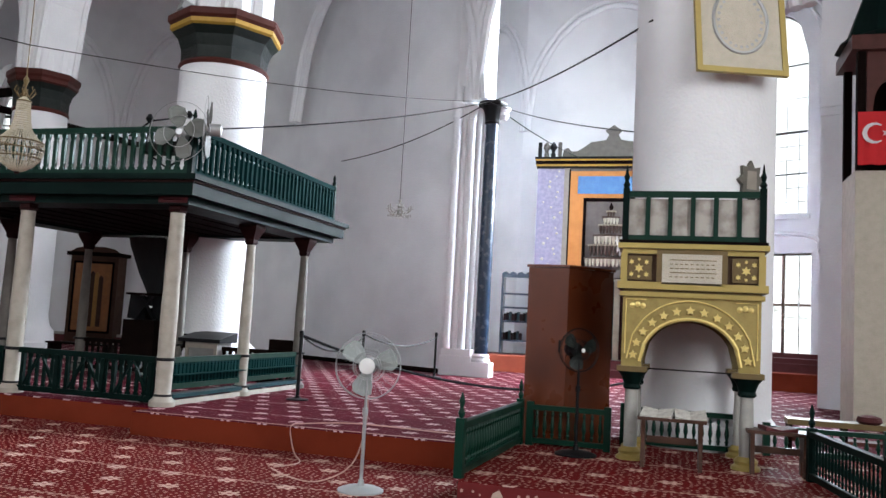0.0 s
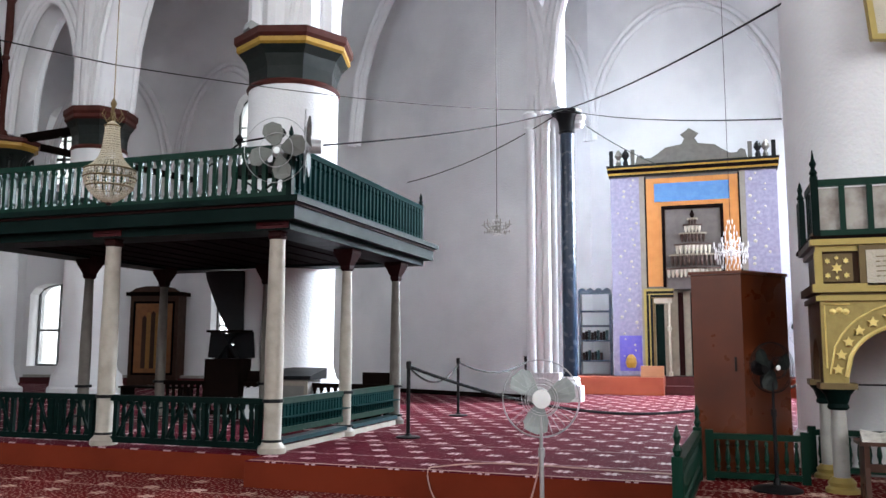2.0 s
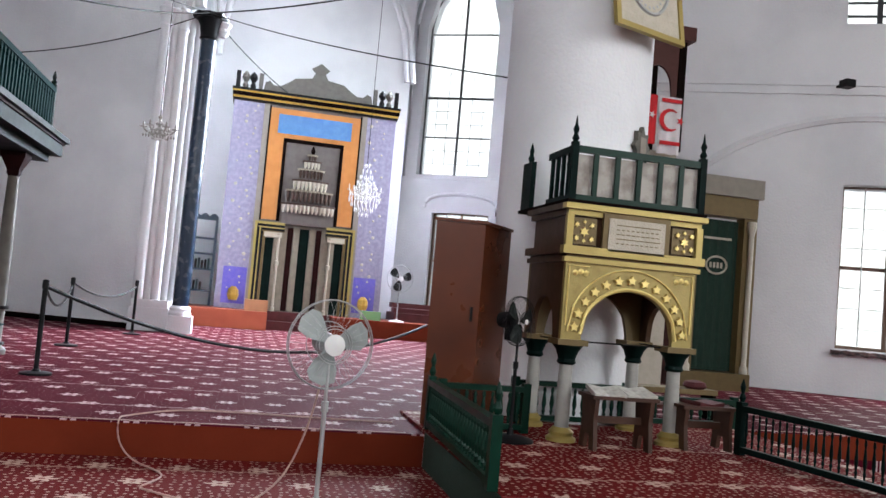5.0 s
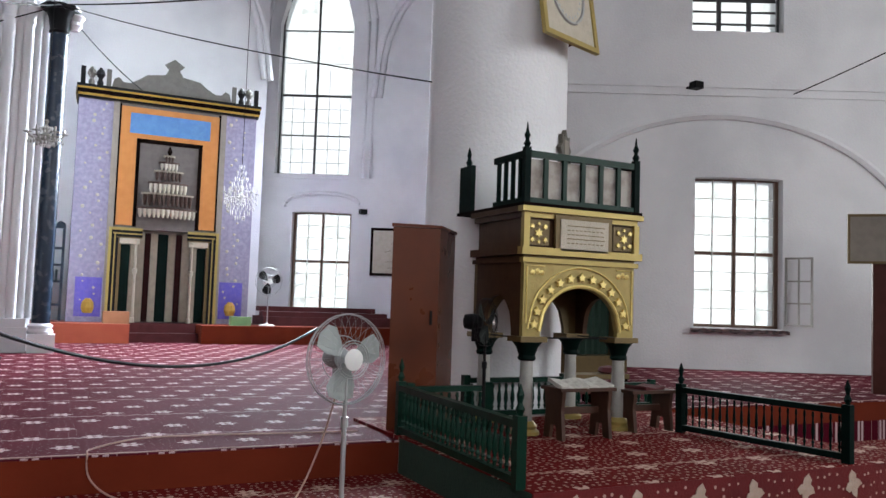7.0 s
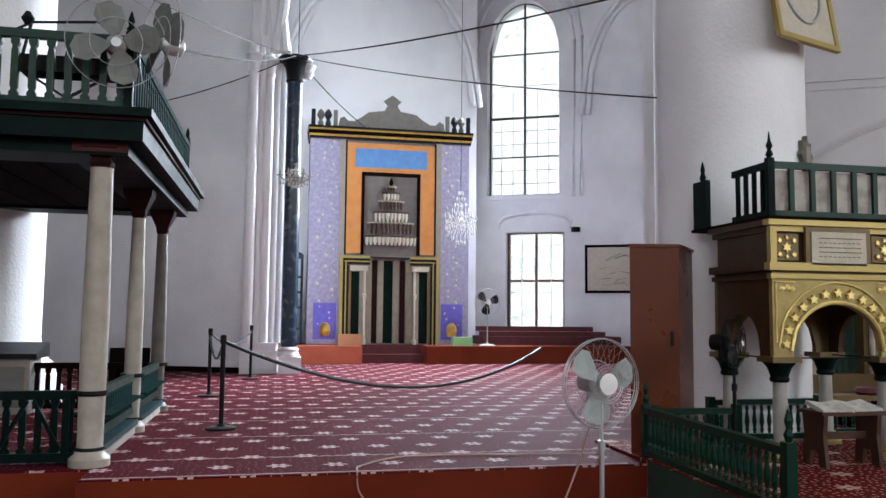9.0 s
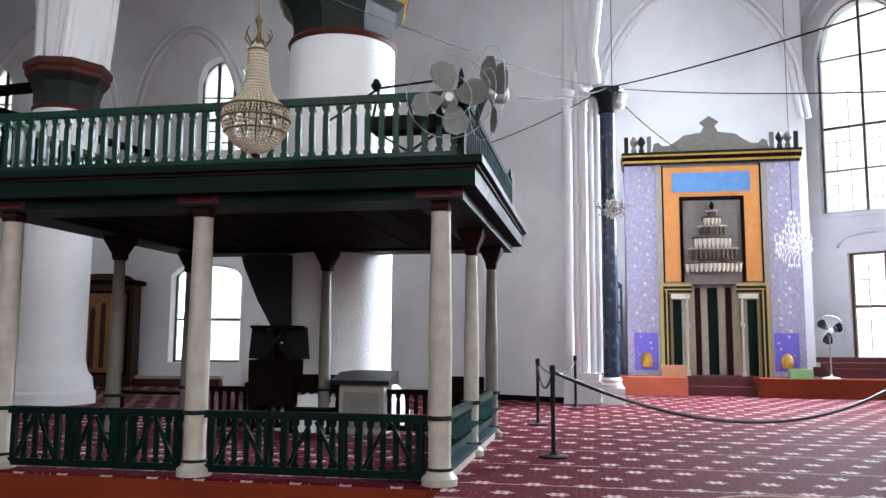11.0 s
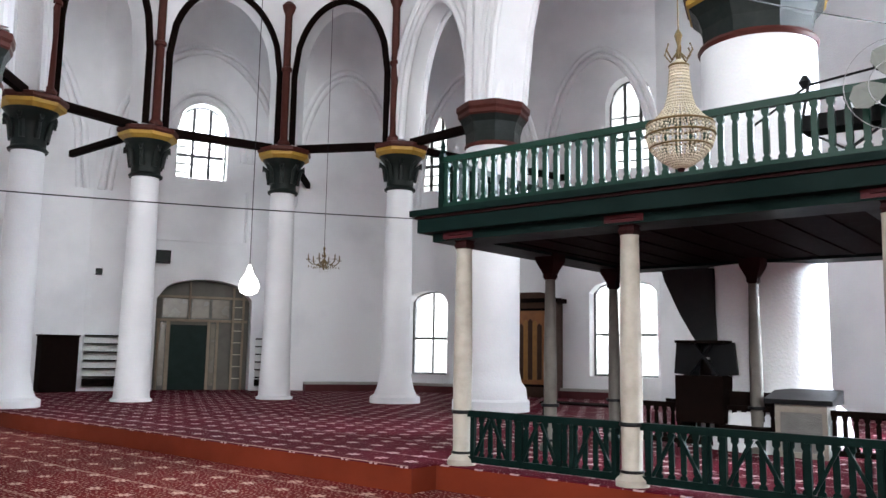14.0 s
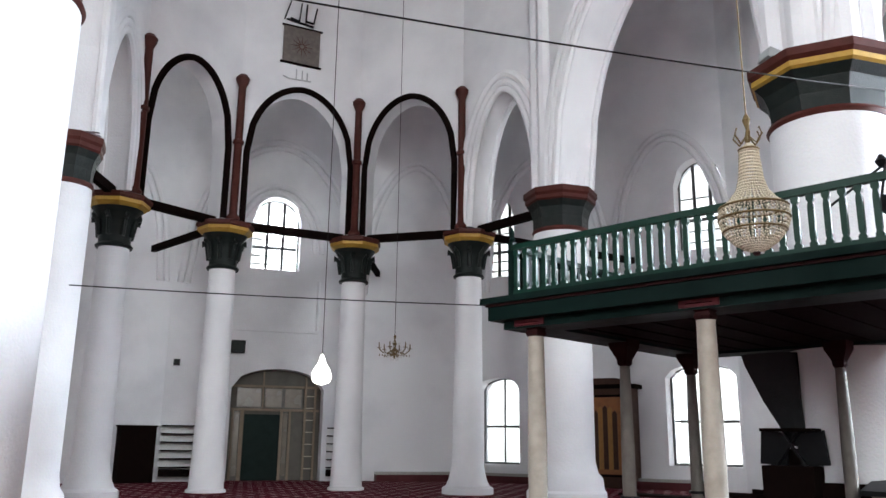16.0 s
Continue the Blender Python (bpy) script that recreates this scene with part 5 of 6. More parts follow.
# chandeliers
def crystal_chandelier(at, top, r, label, arms=6, group="crystal chandeliers", mat=None, tall=False):
    mat = mat or CRYSTAL
    root = thing("chandelier", at, label, "chandelier", group)
    bm = BM()
    lathe(bm, [(.01, r * 1.0), (.03, r * .9), (.012, r * .7), (.05, r * .45), (.02, r * .2), (.08, .0), (.05, -r * .2), (.01, -r * .5)], seg=10)
    part("stem", bm, mat, root, smooth=True)
    for i in range(arms):
        a = math.tau * i / arms
        c, s = math.cos(a), math.sin(a)
        bm = BM()
        tube(bm, [(c * q * r, s * q * r, z * r) for q, z in ((.1, .05), (.4, -.15), (.75, -.15), (.95, .02), (1, .15))], .012, 5)
        lathe(bm, [(.045, .13 * r), (.05, .16 * r), (.012, .17 * r), (.012, .4 * r), (.004, .5 * r)], (c * r, s * r, 0), 8)
        for k in range(5):
            q = .25 + .18 * k
            lathe(bm, [(.002, -.05), (.014, -.025), (.002, 0)], (c * q * r, s * q * r, -.17 * r - .02), 5)
        part("arm", bm, mat, root, smooth=True)
    bm = BM()
    for j, (rr, z) in enumerate(((.35, .55), (.5, .3), (.65, -.1), (.45, -.35), (.25, -.5))):
        for i in range(14):
            a = math.tau * i / 14 + j
            lathe(bm, [(.002, -.04), (.012, -.02), (.002, 0)], (rr * r * math.cos(a), rr * r * math.sin(a), z * r), 5)
    if tall:
        for rr, z in ((.05, .62), (.09, .5), (.13, .38), (.18, .26), (.24, .14), (.31, .02), (.32, -.1), (.27, -.2), (.19, -.3), (.1, -.4)):
            n = max(5, int(rr * 75))
            for i in range(n):
                a = math.tau * (i + .5 * (z > .1)) / n
                lathe(bm, [(.002, -.1), (.013, -.05), (.003, 0)], (rr * math.cos(a), rr * math.sin(a), z), 4)
    part("crystal_fringe", bm, CRYSTAL, root, kind="stuff")
    bm = BM()
    tube(bm, [(0, 0, r), (0, 0, top - at[2])], .006, 5)
    part("hanging_cord", bm, IRON, root)


crystal_chandelier((-.95, 18.0, 3.45), TOPZ, .33, "many-armed clear crystal chandelier hanging before the niche", tall=True)
crystal_chandelier((-4.45, 12.54, 3.3), TOPZ, .2, "small gilt and crystal chandelier hanging on a thin cord", mat=MARBLE)
crystal_chandelier((-17.35, 12.90, 3.33), TOPZ, .33, "small dull brass chandelier hanging on a thin rod before the apse", mat=GOLD_DARK)


# bell chandelier of strung beads in front of the gallery
def bead_chandelier(at, top, k_=.68):
    root = thing("chandelier", at, "large bell-shaped chandelier of strung pale beads hanging before the gallery", "chandelier")
    root.scale = (k_,) * 3
    top = at[2] + (top - at[2]) / k_
    prof = [(.02, 1.02), (.1, .95), (.11, .8), (.13, .6), (.17, .45), (.27, .32), (.36, .25), (.38, .2), (.38, .1), (.34, -.02), (.24, -.14), (.12, -.22), (.03, -.25)]
    bm = BM()
    n = 40
    for i in range(n):
        a = math.tau * i / n
        for (r0, z0), (r1, z1) in zip(prof, prof[1:]):
            steps = max(1, int(math.hypot(r1 - r0, z1 - z0) / .035))
            for k in range(steps):
                q = (k + .5) / steps
                r, z = r0 + (r1 - r0) * q, z0 + (z1 - z0) * q
                s = .017
                c = Vector((r * math.cos(a), r * math.sin(a), z))
                v = [bm.verts.new(c + Vector(o) * s) for o in ((1, 0, 0), (0, 1, 0), (-1, 0, 0), (0, -1, 0), (0, 0, 1.3), (0, 0, -1.3))]
                for x, y in ((0, 1), (1, 2), (2, 3), (3, 0)):
                    bm.faces.new((v[x], v[y], v[4]))
                    bm.faces.new((v[y], v[x], v[5]))
    part("bead_cover", bm, BEAD, root, "pale yellowish glass beads", kind="stuff")
    for r, z in ((.375, .25), (.385, .12), (.34, -.02), (.11, .95)):
        bm = BM()
        tube(bm, [(r * math.cos(math.tau * i / 28), r * math.sin(math.tau * i / 28), z) for i in range(28)], .014, 6, True)
        part("metal_ring", bm, GOLD_DARK, root)
    bm = BM()
    lathe(bm, [(.03, -.3), (.05, -.27), (.02, -.24)], seg=8)
    part("bottom_knob", bm, MAROON, root)
    for k in range(6):
        a = math.tau * k / 6
        bm = BM()
        tube(bm, [(q * math.cos(a), q * math.sin(a), z) for q, z in ((.03, 1.1), (.1, 1.02), (.17, 1.12), (.14, 1.2))], .012, 5)
        part("crown_arm", bm, GOLD_DARK, root)
    bm = BM()
    lathe(bm, [(.02, 1.0), (.035, 1.1), (.015, 1.2), (.05, 1.32), (.01, 1.4)], seg=8)
    tube(bm, [(0, 0, 1.4), (0, 0, top - at[2])], .01, 5)
    part("hanging_rod", bm, GOLD_DARK, root)


BEAD = material("bead_glass", (.62, .56, .42), .2, second=(.45, .4, .3), scale=30, spec=.8)
bead_chandelier((-7.3, 7.41, 3.13), TOPZ)
# lit bulb cluster
r = thing("lit_lamp", (-15.7, 9.76, 2.6), "glowing white bell-shaped lamp hanging on a thin cord", "lamp")
r.scale = (.7,) * 3
bm = BM()
lathe(bm, [(.02, .42), (.05, .36), (.09, .22), (.2, .05), (.24, -.1), (.2, -.24), (.06, -.3)], seg=20)
part("glowing_shade", bm, glow("lamp_glow", (1, .99, .94), 4), r, smooth=True)
bm = BM()
tube(bm, [(0, 0, .42), (0, 0, (TOPZ - 2.6) / .7)], .01, 5)
part("hanging_cord", bm, IRON, r)


# wall fan on the gallery corner
def gallery_fan(at, face, s=1.0):
    root = thing("mounted_fan", at, "old grey metal fan with broad blades clamped to the gallery rail", "fan", "gallery fans", face)
    m = Matrix.Rotation(math.pi / 2, 4, "X")
    for i in range(4):
        bm = BM()
        a0 = math.tau * i / 4 + .3
        outline = [(.04, -.3), (.12, -.6), (.22, -.6), (.31, -.4), (.35, -.1), (.34, .2), (.27, .42), (.16, .5), (.06, .4)]
        v = [[bm.verts.new(m @ Vector((q * s * math.cos(a0 + t), q * s * math.sin(a0 + t), z + t * .05))) for q, t in outline] for z in (0, .005)]
        bm.faces.new(v[0][::-1])
        bm.faces.new(v[1])
        for k in range(len(outline)):
            j = (k + 1) % len(outline)
            bm.faces.new((v[0][k], v[0][j], v[1][j], v[1][k]))
        part("blade", bm, FANGREY, root)
    bm = BM()
    lathe(bm, [(.05, -.16), (.08, -.14), (.08, -.02), (.04, .03)], seg=14, m=m)
    part("motor", bm, METAL, root, smooth=True)
    bm = BM()
    for rr in (.38, .2):
        tube(bm, [m @ Vector((rr * s * math.cos(math.tau * i / 30), rr * s * math.sin(math.tau * i / 30), .04)) for i in range(30)], .004, 4, True)
    part("guard", bm, METAL, root)


gallery_fan((-5.98, 8.55, 3.68), 10)
gallery_fan((-5.62, 8.62, 3.72), -60, 1.1)
# microphone boom, horn and keyboard-like black case on the gallery
r = thing("microphone_boom", (-6.9, 9.0, 3.2), "black boom microphone standing on the gallery", "microphone")
bm = BM()
tube(bm, [(0, 0, 0), (.15, 0, .75)], .014, 6)
tube(bm, [(-.35, 0, .45), (.15, 0, .75), (.75, 0, .8)], .012, 6)
part("boom", bm, IRON, r)
bm = BM()
lathe(bm, [(.02, -.06), (.055, 0), (.02, .06)], (.12, 0, .78), 10)
part("joint", bm, IRON, r)
bm = BM()
lathe(bm, [(.02, -.05), (.05, 0), (.02, .05)], (.72, 0, .82), 10)
part("head", bm, IRON, r)
r = thing("black_case", (-6.35, 9.0, 3.12), "black equipment case on a folding stand on the gallery", "case")
bm = BM()
box(bm, -.45, .3, -.12, .12, .38, .52)
part("case", bm, IRON, r)
for s in (-1, 1):
    bm = BM()
    bar(bm, (-s * .3 - .1, .0, 0), (s * .3 - .1, 0, .38), .03, .02)
    part("crossed_leg", bm, IRON, r)

# things under the gallery
r = thing("reading_stand", (-9.15, 12.6, STEP), "black wooden cupboard with an open book cradle on top", "cupboard")
bm = BM()
box(bm, -.33, .33, -.28, .28, .35, .98)
part("cupboard_body", bm, DARKWOOD, r)
for x in (-.29, .29):
    for y in (-.24, .24):
        bm = BM()
        box(bm, x - .03, x + .03, y - .03, y + .03, 0, .35)
        part("leg", bm, DARKWOOD, r)
for s in (-1, 1):
    bm = BM()
    bar(bm, (s * .27, 0, .98), (s * .23, 0, 1.42), .05, .36)
    part("cradle_side", bm, IRON, r)
    bm = BM()
    bar(bm, (s * .2, -.1 - .02 * s, .99), (-s * .1, -.1 - .02 * s, 1.4), .08, .03)
    part("cradle_arm", bm, IRON, r)
bm = BM()
box(bm, -.2, .2, .02, .05, .985, 1.2)
part("cradle_back", bm, DARKWOOD, r)
bm = BM()
box(bm, -.34, .34, -.25, .25, 1.42, 1.46)
part("cradle_top", bm, DARKWOOD, r)
r = thing("black_drape", (-9.6, 12.9, 0), "long black cloth funnel hanging from the gallery underside", "drape")
bm = BM()
ring = []
for w, x, z in ((.38, .0, 2.76), (.36, .02, 2.6), (.25, .11, 2.1), (.16, .2, 1.75), (.12, .23, 1.5)):
    ring.append([bm.verts.new((x + .22 * (1 - w) + w * math.cos(math.tau * i / 24) * (1 + .05 * (i % 2)), .25 * w * math.sin(math.tau * i / 24) * 1.4 - .1, z)) for i in range(24)])
for a, b in zip(ring, ring[1:]):
    for i in range(24):
        j = (i + 1) % 24
        bm.faces.new((a[i], a[j], b[j], b[i]))
part("cloth", bm, material("black_cloth", (.018, .02, .022), .9, second=(.03, .032, .034), scale=5), r, smooth=True)
r = thing("lectern", (-7.85, 12.55, STEP), "grey painted box lectern with a dark sloping top", "lectern")
bm = BM()
box(bm, -.3, .32, -.22, .22, 0, .66)
part("body", bm, material("grey_paint", (.17, .165, .155), .6, second=(.11, .105, .1), scale=5), r)
bm = BM()
for x0, x1, z0, z1 in ((-.3, .32, .56, .66), (-.3, .32, 0, .07), (-.3, -.24, .071, .559), (.26, .32, .071, .559)):
    box(bm, x0, x1, -.245, -.222, z0, z1)
part("front_frame", bm, TAUPE, r)
bm = BM()
hexa(bm, (-.42, -.3), (.4, -.3), (.4, .28), (-.42, .28), (.66, .7), (.72, .72, .84, .84))
part("sloping_top", bm, IRON, r)
for x, w, nm in ((-8.55, .3, "dark brown chair back with a leather seat under the gallery"), (-6.45, .24, "dark brown cushion leaning on the post")):
    r = thing("chair", (x, 12.6, STEP), nm, "chair")
    bm = BM()
    box(bm, -w, w, -.03, .03, .3, .78)
    part("backrest", bm, DARKWOOD, r)
    bm = BM()
    box(bm, -w, w, -.4, -.03, .28, .34)
    part("seat", bm, DARKWOOD, r)
    for sx in (-1, 1):
        for y in (-.36, -.02):
            bm = BM()
            box(bm, sx * (w - .03) - .02, sx * (w - .03) + .02, y - .02, y + .02, 0, .28)
            part("leg", bm, DARKWOOD, r)
r = thing("rear_railing", (-10.4, 12.5, STEP), "dark low wooden railing at the back of the gallery", "railing")
railing(r, (0, 0), (4.2, 0), .05, .6, DARKWOOD, 34, True)
LOWT = [(-12.2, 14.6, 1.6), (-9.9, 15.2, 1.4)]
for x, y, w in LOWT:
    r = thing("low_table", (x, y, STEP), "low dark brown wooden reading table on the red carpet", "table", "low reading tables")
    bm = BM()
    box(bm, -w / 2, w / 2, -.2, .2, .33, .37)
    part("tabletop", bm, DARKWOOD, r)
    for s in (-1, 1):
        bm = BM()
        box(bm, s * (w / 2 - .08) - .03, s * (w / 2 - .08) + .03, -.18, .18, 0, .33)
        part("end_board", bm, DARKWOOD, r)

OLDWOOD = material("old_brown_wood", (.05, .022, .013), .55, second=(.03, .012, .008), scale=7, bump=.003, spec=.2)
AMBER = material("amber_paint", (.3, .14, .03), .5, second=(.2, .09, .02), scale=9)
# painted armoire by the south wall
A0, A1 = OUT[1], OUT[2]
ad = (A1 - A0).normalized()
an = Vector((-ad.y, ad.x, 0))
if an.dot(Vector((-5, 3, 0)) - A0) < 0:
    an = -an
p = A0 + ad * 3.6 + an * .32
aa = math.degrees(math.atan2(an.x, -an.y))
r = thing("painted_cupboard", (p.x, p.y, STEP), "tall dark wooden cupboard with an orange and red arched door panel", "cupboard", "", aa)
bm = BM()
box(bm, -.78, .78, -.28, .28, 0, 2.72)
part("carcase", bm, OLDWOOD, r)
bm = BM()
box(bm, -.9, .9, -.36, .3, 2.72, 2.84)
part("cornice", bm, DARKWOOD, r)
bm = BM()
flat(bm, [(-.8, 2.84), (.8, 2.84), (.62, 2.96), (.3, 3.02), (-.3, 3.02), (-.62, 2.96)], -.3, -.24)
part("crest_board", bm, OLDWOOD, r)
for x0, x1, z0, z1 in ((-.66, -.6, .3, 2.55), (.6, .66, .3, 2.55), (-.599, .599, 2.49, 2.55), (-.599, .599, .3, .36)):
    bm = BM()
    box(bm, x0, x1, -.31, -.281, z0, z1)
    part("door_moulding", bm, DARKWOOD, r)
bm = BM()
box(bm, -.59, .59, -.3, -.281, .37, 2.48)
part("door", bm, material("brown_orange_paint", (.26, .1, .03), .5, second=(.16, .055, .02), scale=6), r, "brown-orange painted door")
for k in range(5):
    bm = BM()
    x = -.35 + .14 * k
    h = 1.75 + .42 * math.sqrt(max(0, 1 - (abs(k - 2) / 2.7) ** 2))
    flat(bm, [(x, .5), (x + .135, .5), (x + .135, h), (x + .0675, h + .08), (x, h)], -.325, -.302)
    part("painted_strip", bm, (OLDWOOD, AMBER)[k % 2], r)

# bench that runs along the outer walls
for i in range(1, 3):
    a, b = OUT[i], OUT[i + 1]
    d = (b - a).normalized()
    n = Vector((-d.y, d.x, 0))
    if n.dot(Vector((-5, 3, 0)) - a) < 0:
        n = -n
    for off, z0, z1, mt, lab in ((.45, STEP, STEP + .2, BENCH, "dark red covered bench along the wall"), (.02, STEP + .2, STEP + .28, MARBLE, "pale ledge above the bench")):
        bm = BM()
        p, q = a + d * .5, b - d * .3
        if i == 2:
            q = a + (b - a) * .86
        w = .45 if off > .1 else .3
        hexa(bm, (p + n * .01).xy, (q + n * .01).xy, (q + n * w).xy, (p + n * w).xy, (z0, z1 - .002))
        part("wall_bench", bm, mt, kind="structure", label=lab)

bm = BM()
d = (OUT[1] - OUT[0]).normalized()
n = Vector((-d.y, d.x, 0)) * (1 if Vector((-d.y, d.x, 0)).dot(Vector((-5, 3, 0)) - OUT[0]) > 0 else -1)
p, q = OUT[0] + d * .1, OUT[1] - d * .2
hexa(bm, p.xy, q.xy, (q + n * .05).xy, (p + n * .05).xy, (STEP, STEP + .11))
part("skirting", bm, DARKWOOD, kind="structure", label="low black skirting along the white wall")

# doorway with a glazed wooden lobby in the east wall
D0, D1 = OUT[3], OUT[4]
dd = (D1 - D0).normalized()
dn = Vector((-dd.y, dd.x, 0))
if dn.dot(Vector((-5, 3, 0)) - D0) < 0:
    dn = -dn
GREYGREEN = material("grey_green_paint", (.12, .11, .09), .6, second=(.08, .075, .065), scale=4)
LOBBYGLASS = material("dull_brown_glass", (.22, .19, .15), .25, second=(.1, .09, .075), scale=3, bump=0, spec=.5)
DOORGREEN = material("dark_green_cloth", (.005, .018, .015), .8, second=(.004, .012, .01), scale=4)


def onD(s, off):
    q = D0 + dd * s + dn * off
    return q.x, q.y


r = new("door_lobby")
tagged(r, kind="structure", label="grey-brown glazed timber lobby with a dark green door")
bm = BM()
hexa(bm, onD(1.0, -.5), onD(4.0, -.5), onD(4.0, -.6), onD(1.0, -.6), (STEP, 3.75))
part("lobby_wall", bm, GREYGREEN, r)
bm = BM()
hexa(bm, onD(2.38, -.44), onD(3.44, -.44), onD(3.44, -.49), onD(2.38, -.49), (STEP, 2.2))
part("door_leaf", bm, DOORGREEN, r, "dark green padded door")
for s, w, z0, z1 in ((2.3, .08, STEP, 2.3), (3.46, .1, STEP, 2.3), (2.05, .07, STEP, 2.3), (3.75, .07, STEP, 2.3), (1.6, .06, STEP, 3.5), (1.3, .06, STEP, 3.5), (2.9, .05, 2.4, 3.6)):
    bm = BM()
    hexa(bm, onD(s, -.4), onD(s + w, -.4), onD(s + w, -.48), onD(s, -.48), (z0, z1))
    part("timber_post", bm, material("light_timber", (.26, .2, .14), .6) if "light_timber" not in bpy.data.materials else bpy.data.materials["light_timber"], r)
for z in (2.3, 3.0):
    bm = BM()
    hexa(bm, onD(1.2, -.39), onD(3.85, -.39), onD(3.85, -.47), onD(1.2, -.47), (z, z + .07))
    part("timber_rail", bm, bpy.data.materials["light_timber"], r)
for a_, b_ in (((1.45, 4.7), (4.2, 4.7)), ((1.45, 4.74), (1.45, 6.3)), ((4.2, 4.74), (4.2, 6.3))):
    bm = BM()
    bar(bm, (*onD(a_[0], .01), a_[1]), (*onD(b_[0], .01), b_[1]), .08, .08)
    part("wall_moulding", bm, PLASTER, kind="structure", label="raised white moulding over the doorway")
for z0, s0, w_ in ((2.42, 1.75, .5), (2.42, 2.35, .5), (2.42, 2.98, .7), (.4, 2.14, .13), (.4, 3.58, .15)):
    bm = BM()
    hexa(bm, onD(s0, -.485), onD(s0 + w_, -.485), onD(s0 + w_, -.495), onD(s0, -.495), (z0, z0 + (.56 if z0 > 1 else 1.85)))
    part("lobby_panel", bm, LOBBYGLASS, r, "dull brownish glass panel")
for k in range(7):
    bm = BM()
    z = .6 + k * .36
    hexa(bm, onD(1.3, -.42), onD(1.66, -.42), onD(1.66, -.46), onD(1.3, -.46), (z, z + .025))
    part("glazing_bar", bm, IVORY, r)
# white shelves and brown cupboard
E0, E1 = OUT[4], OUT[5]
ed = (E1 - E0).normalized()


def shelf_unit(s0, s1, n, label, line=(D0, dd, dn)):
    o, d, nn = line
    p = o + d * s0 + nn * .05
    r = thing("shelf_unit", (p.x, p.y, STEP), label, "shelves", "white wall shelves")
    w = d * (s1 - s0)
    for k in range(n):
        bm = BM()
        z = .15 + k * 1.38 / (n - 1)
        a, b = Vector((0, 0)), w.xy
        c, e = b + nn.xy * .3, nn.xy * .3
        hexa(bm, a, b, c, e, (z, z + .035))
        part("shelf", bm, DARKWOOD, r)
    bm = BM()
    hexa(bm, (0, 0), w.xy, (w.xy + nn.xy * .02), nn.xy * .02, (.1, 1.56))
    part("back_panel", bm, WHITE, r)
    bm = BM()
    hexa(bm, nn.xy * .03, w.xy + nn.xy * .03, w.xy + nn.xy * .26, nn.xy * .26, (.19, .34))
    part("dark_contents", bm, DARKWOOD, r)
    return r


shelf_unit(4.4, 5.75, 7, "white wall shelves with dark edges standing on the red carpet")
shelf_unit(.35, 1.0, 7, "narrow white wall shelves beside the doorway")
p = E0 + ed * .65 + Vector((dn.x, dn.y, 0)) * .3
r = thing("brown_cupboard", (p.x, p.y, STEP), "dark brown low wooden cupboard against the white wall", "cupboard", "", math.degrees(math.atan2(ed.y, ed.x)))
bm = BM()
box(bm, -.5, .45, -.25, .25, 0, 1.5)
part("carcase", bm, DARKWOOD, r)
bm = BM()
box(bm, -.53, .48, -.28, .28, 1.5, 1.54)
part("top_board", bm, DARKWOOD, r)


# picture with emblem above the apse arches
pm = (APSE[1] + APSE[2]) / 2
sd2 = (APSE[2] - APSE[1]).normalized()
pn = Vector((-sd2.y, sd2.x, 0))
if pn.dot(CEN - pm) < 0:
    pn = -pn
r = thing("emblem_picture", (*(pm - sd2 * .15 + pn * .35).xy, 11.75), "dark square picture with a sun emblem on white wall", "picture", "", math.degrees(math.atan2(pn.x, -pn.y)))
bm = BM()
box(bm, -.5, .5, -.04, .0, -.5, .55)
part("panel", bm, material("brown_grey_canvas", (.12, .1, .09), .7, second=(.2, .17, .15), scale=9), r)
bm = BM()
for k in range(12):
    a = math.tau * k / 12
    flat(bm, [(.06 * math.cos(a - .2), .02 + .06 * math.sin(a - .2)), (.3 * math.cos(a), .02 + .3 * math.sin(a)), (.06 * math.cos(a + .2), .02 + .06 * math.sin(a + .2))], -.055, -.042)
part("sun_emblem", bm, BROWNRED, r)
for z in (-.52, .55):
    bm = BM()
    box(bm, -.56, .56, -.06, .0, z, z + .04)
    part("frame_rail", bm, DARKWOOD, r)
bm = BM()
for x0, z0, x1, z1 in ((-.5, .75, -.35, 1.3), (-.35, .8, -.1, .75), (-.1, .75, -.05, 1.3), (.08, .75, .1, 1.3), (.1, .8, .3, .78), (.3, .78, .38, 1.25), (-.45, .75, .3, .68)):
    bar(bm, (x0, -.02, z0), (x1, -.02, z1), .06, .03)
part("painted_script", bm, IRON, r, "black calligraphic strokes")
bm = BM()
for x0, z0, x1, z1 in ((-.3, -.95, .3, -.93), (-.1, -.93, -.1, -.65), (.06, -.93, .06, -.66), (.2, -.93, .2, -.7), (-.45, -.9, -.3, -.95)):
    bar(bm, (x0, -.02, z0), (x1, -.02, z1), .03, .02)
part("small_script", bm, METAL, r)

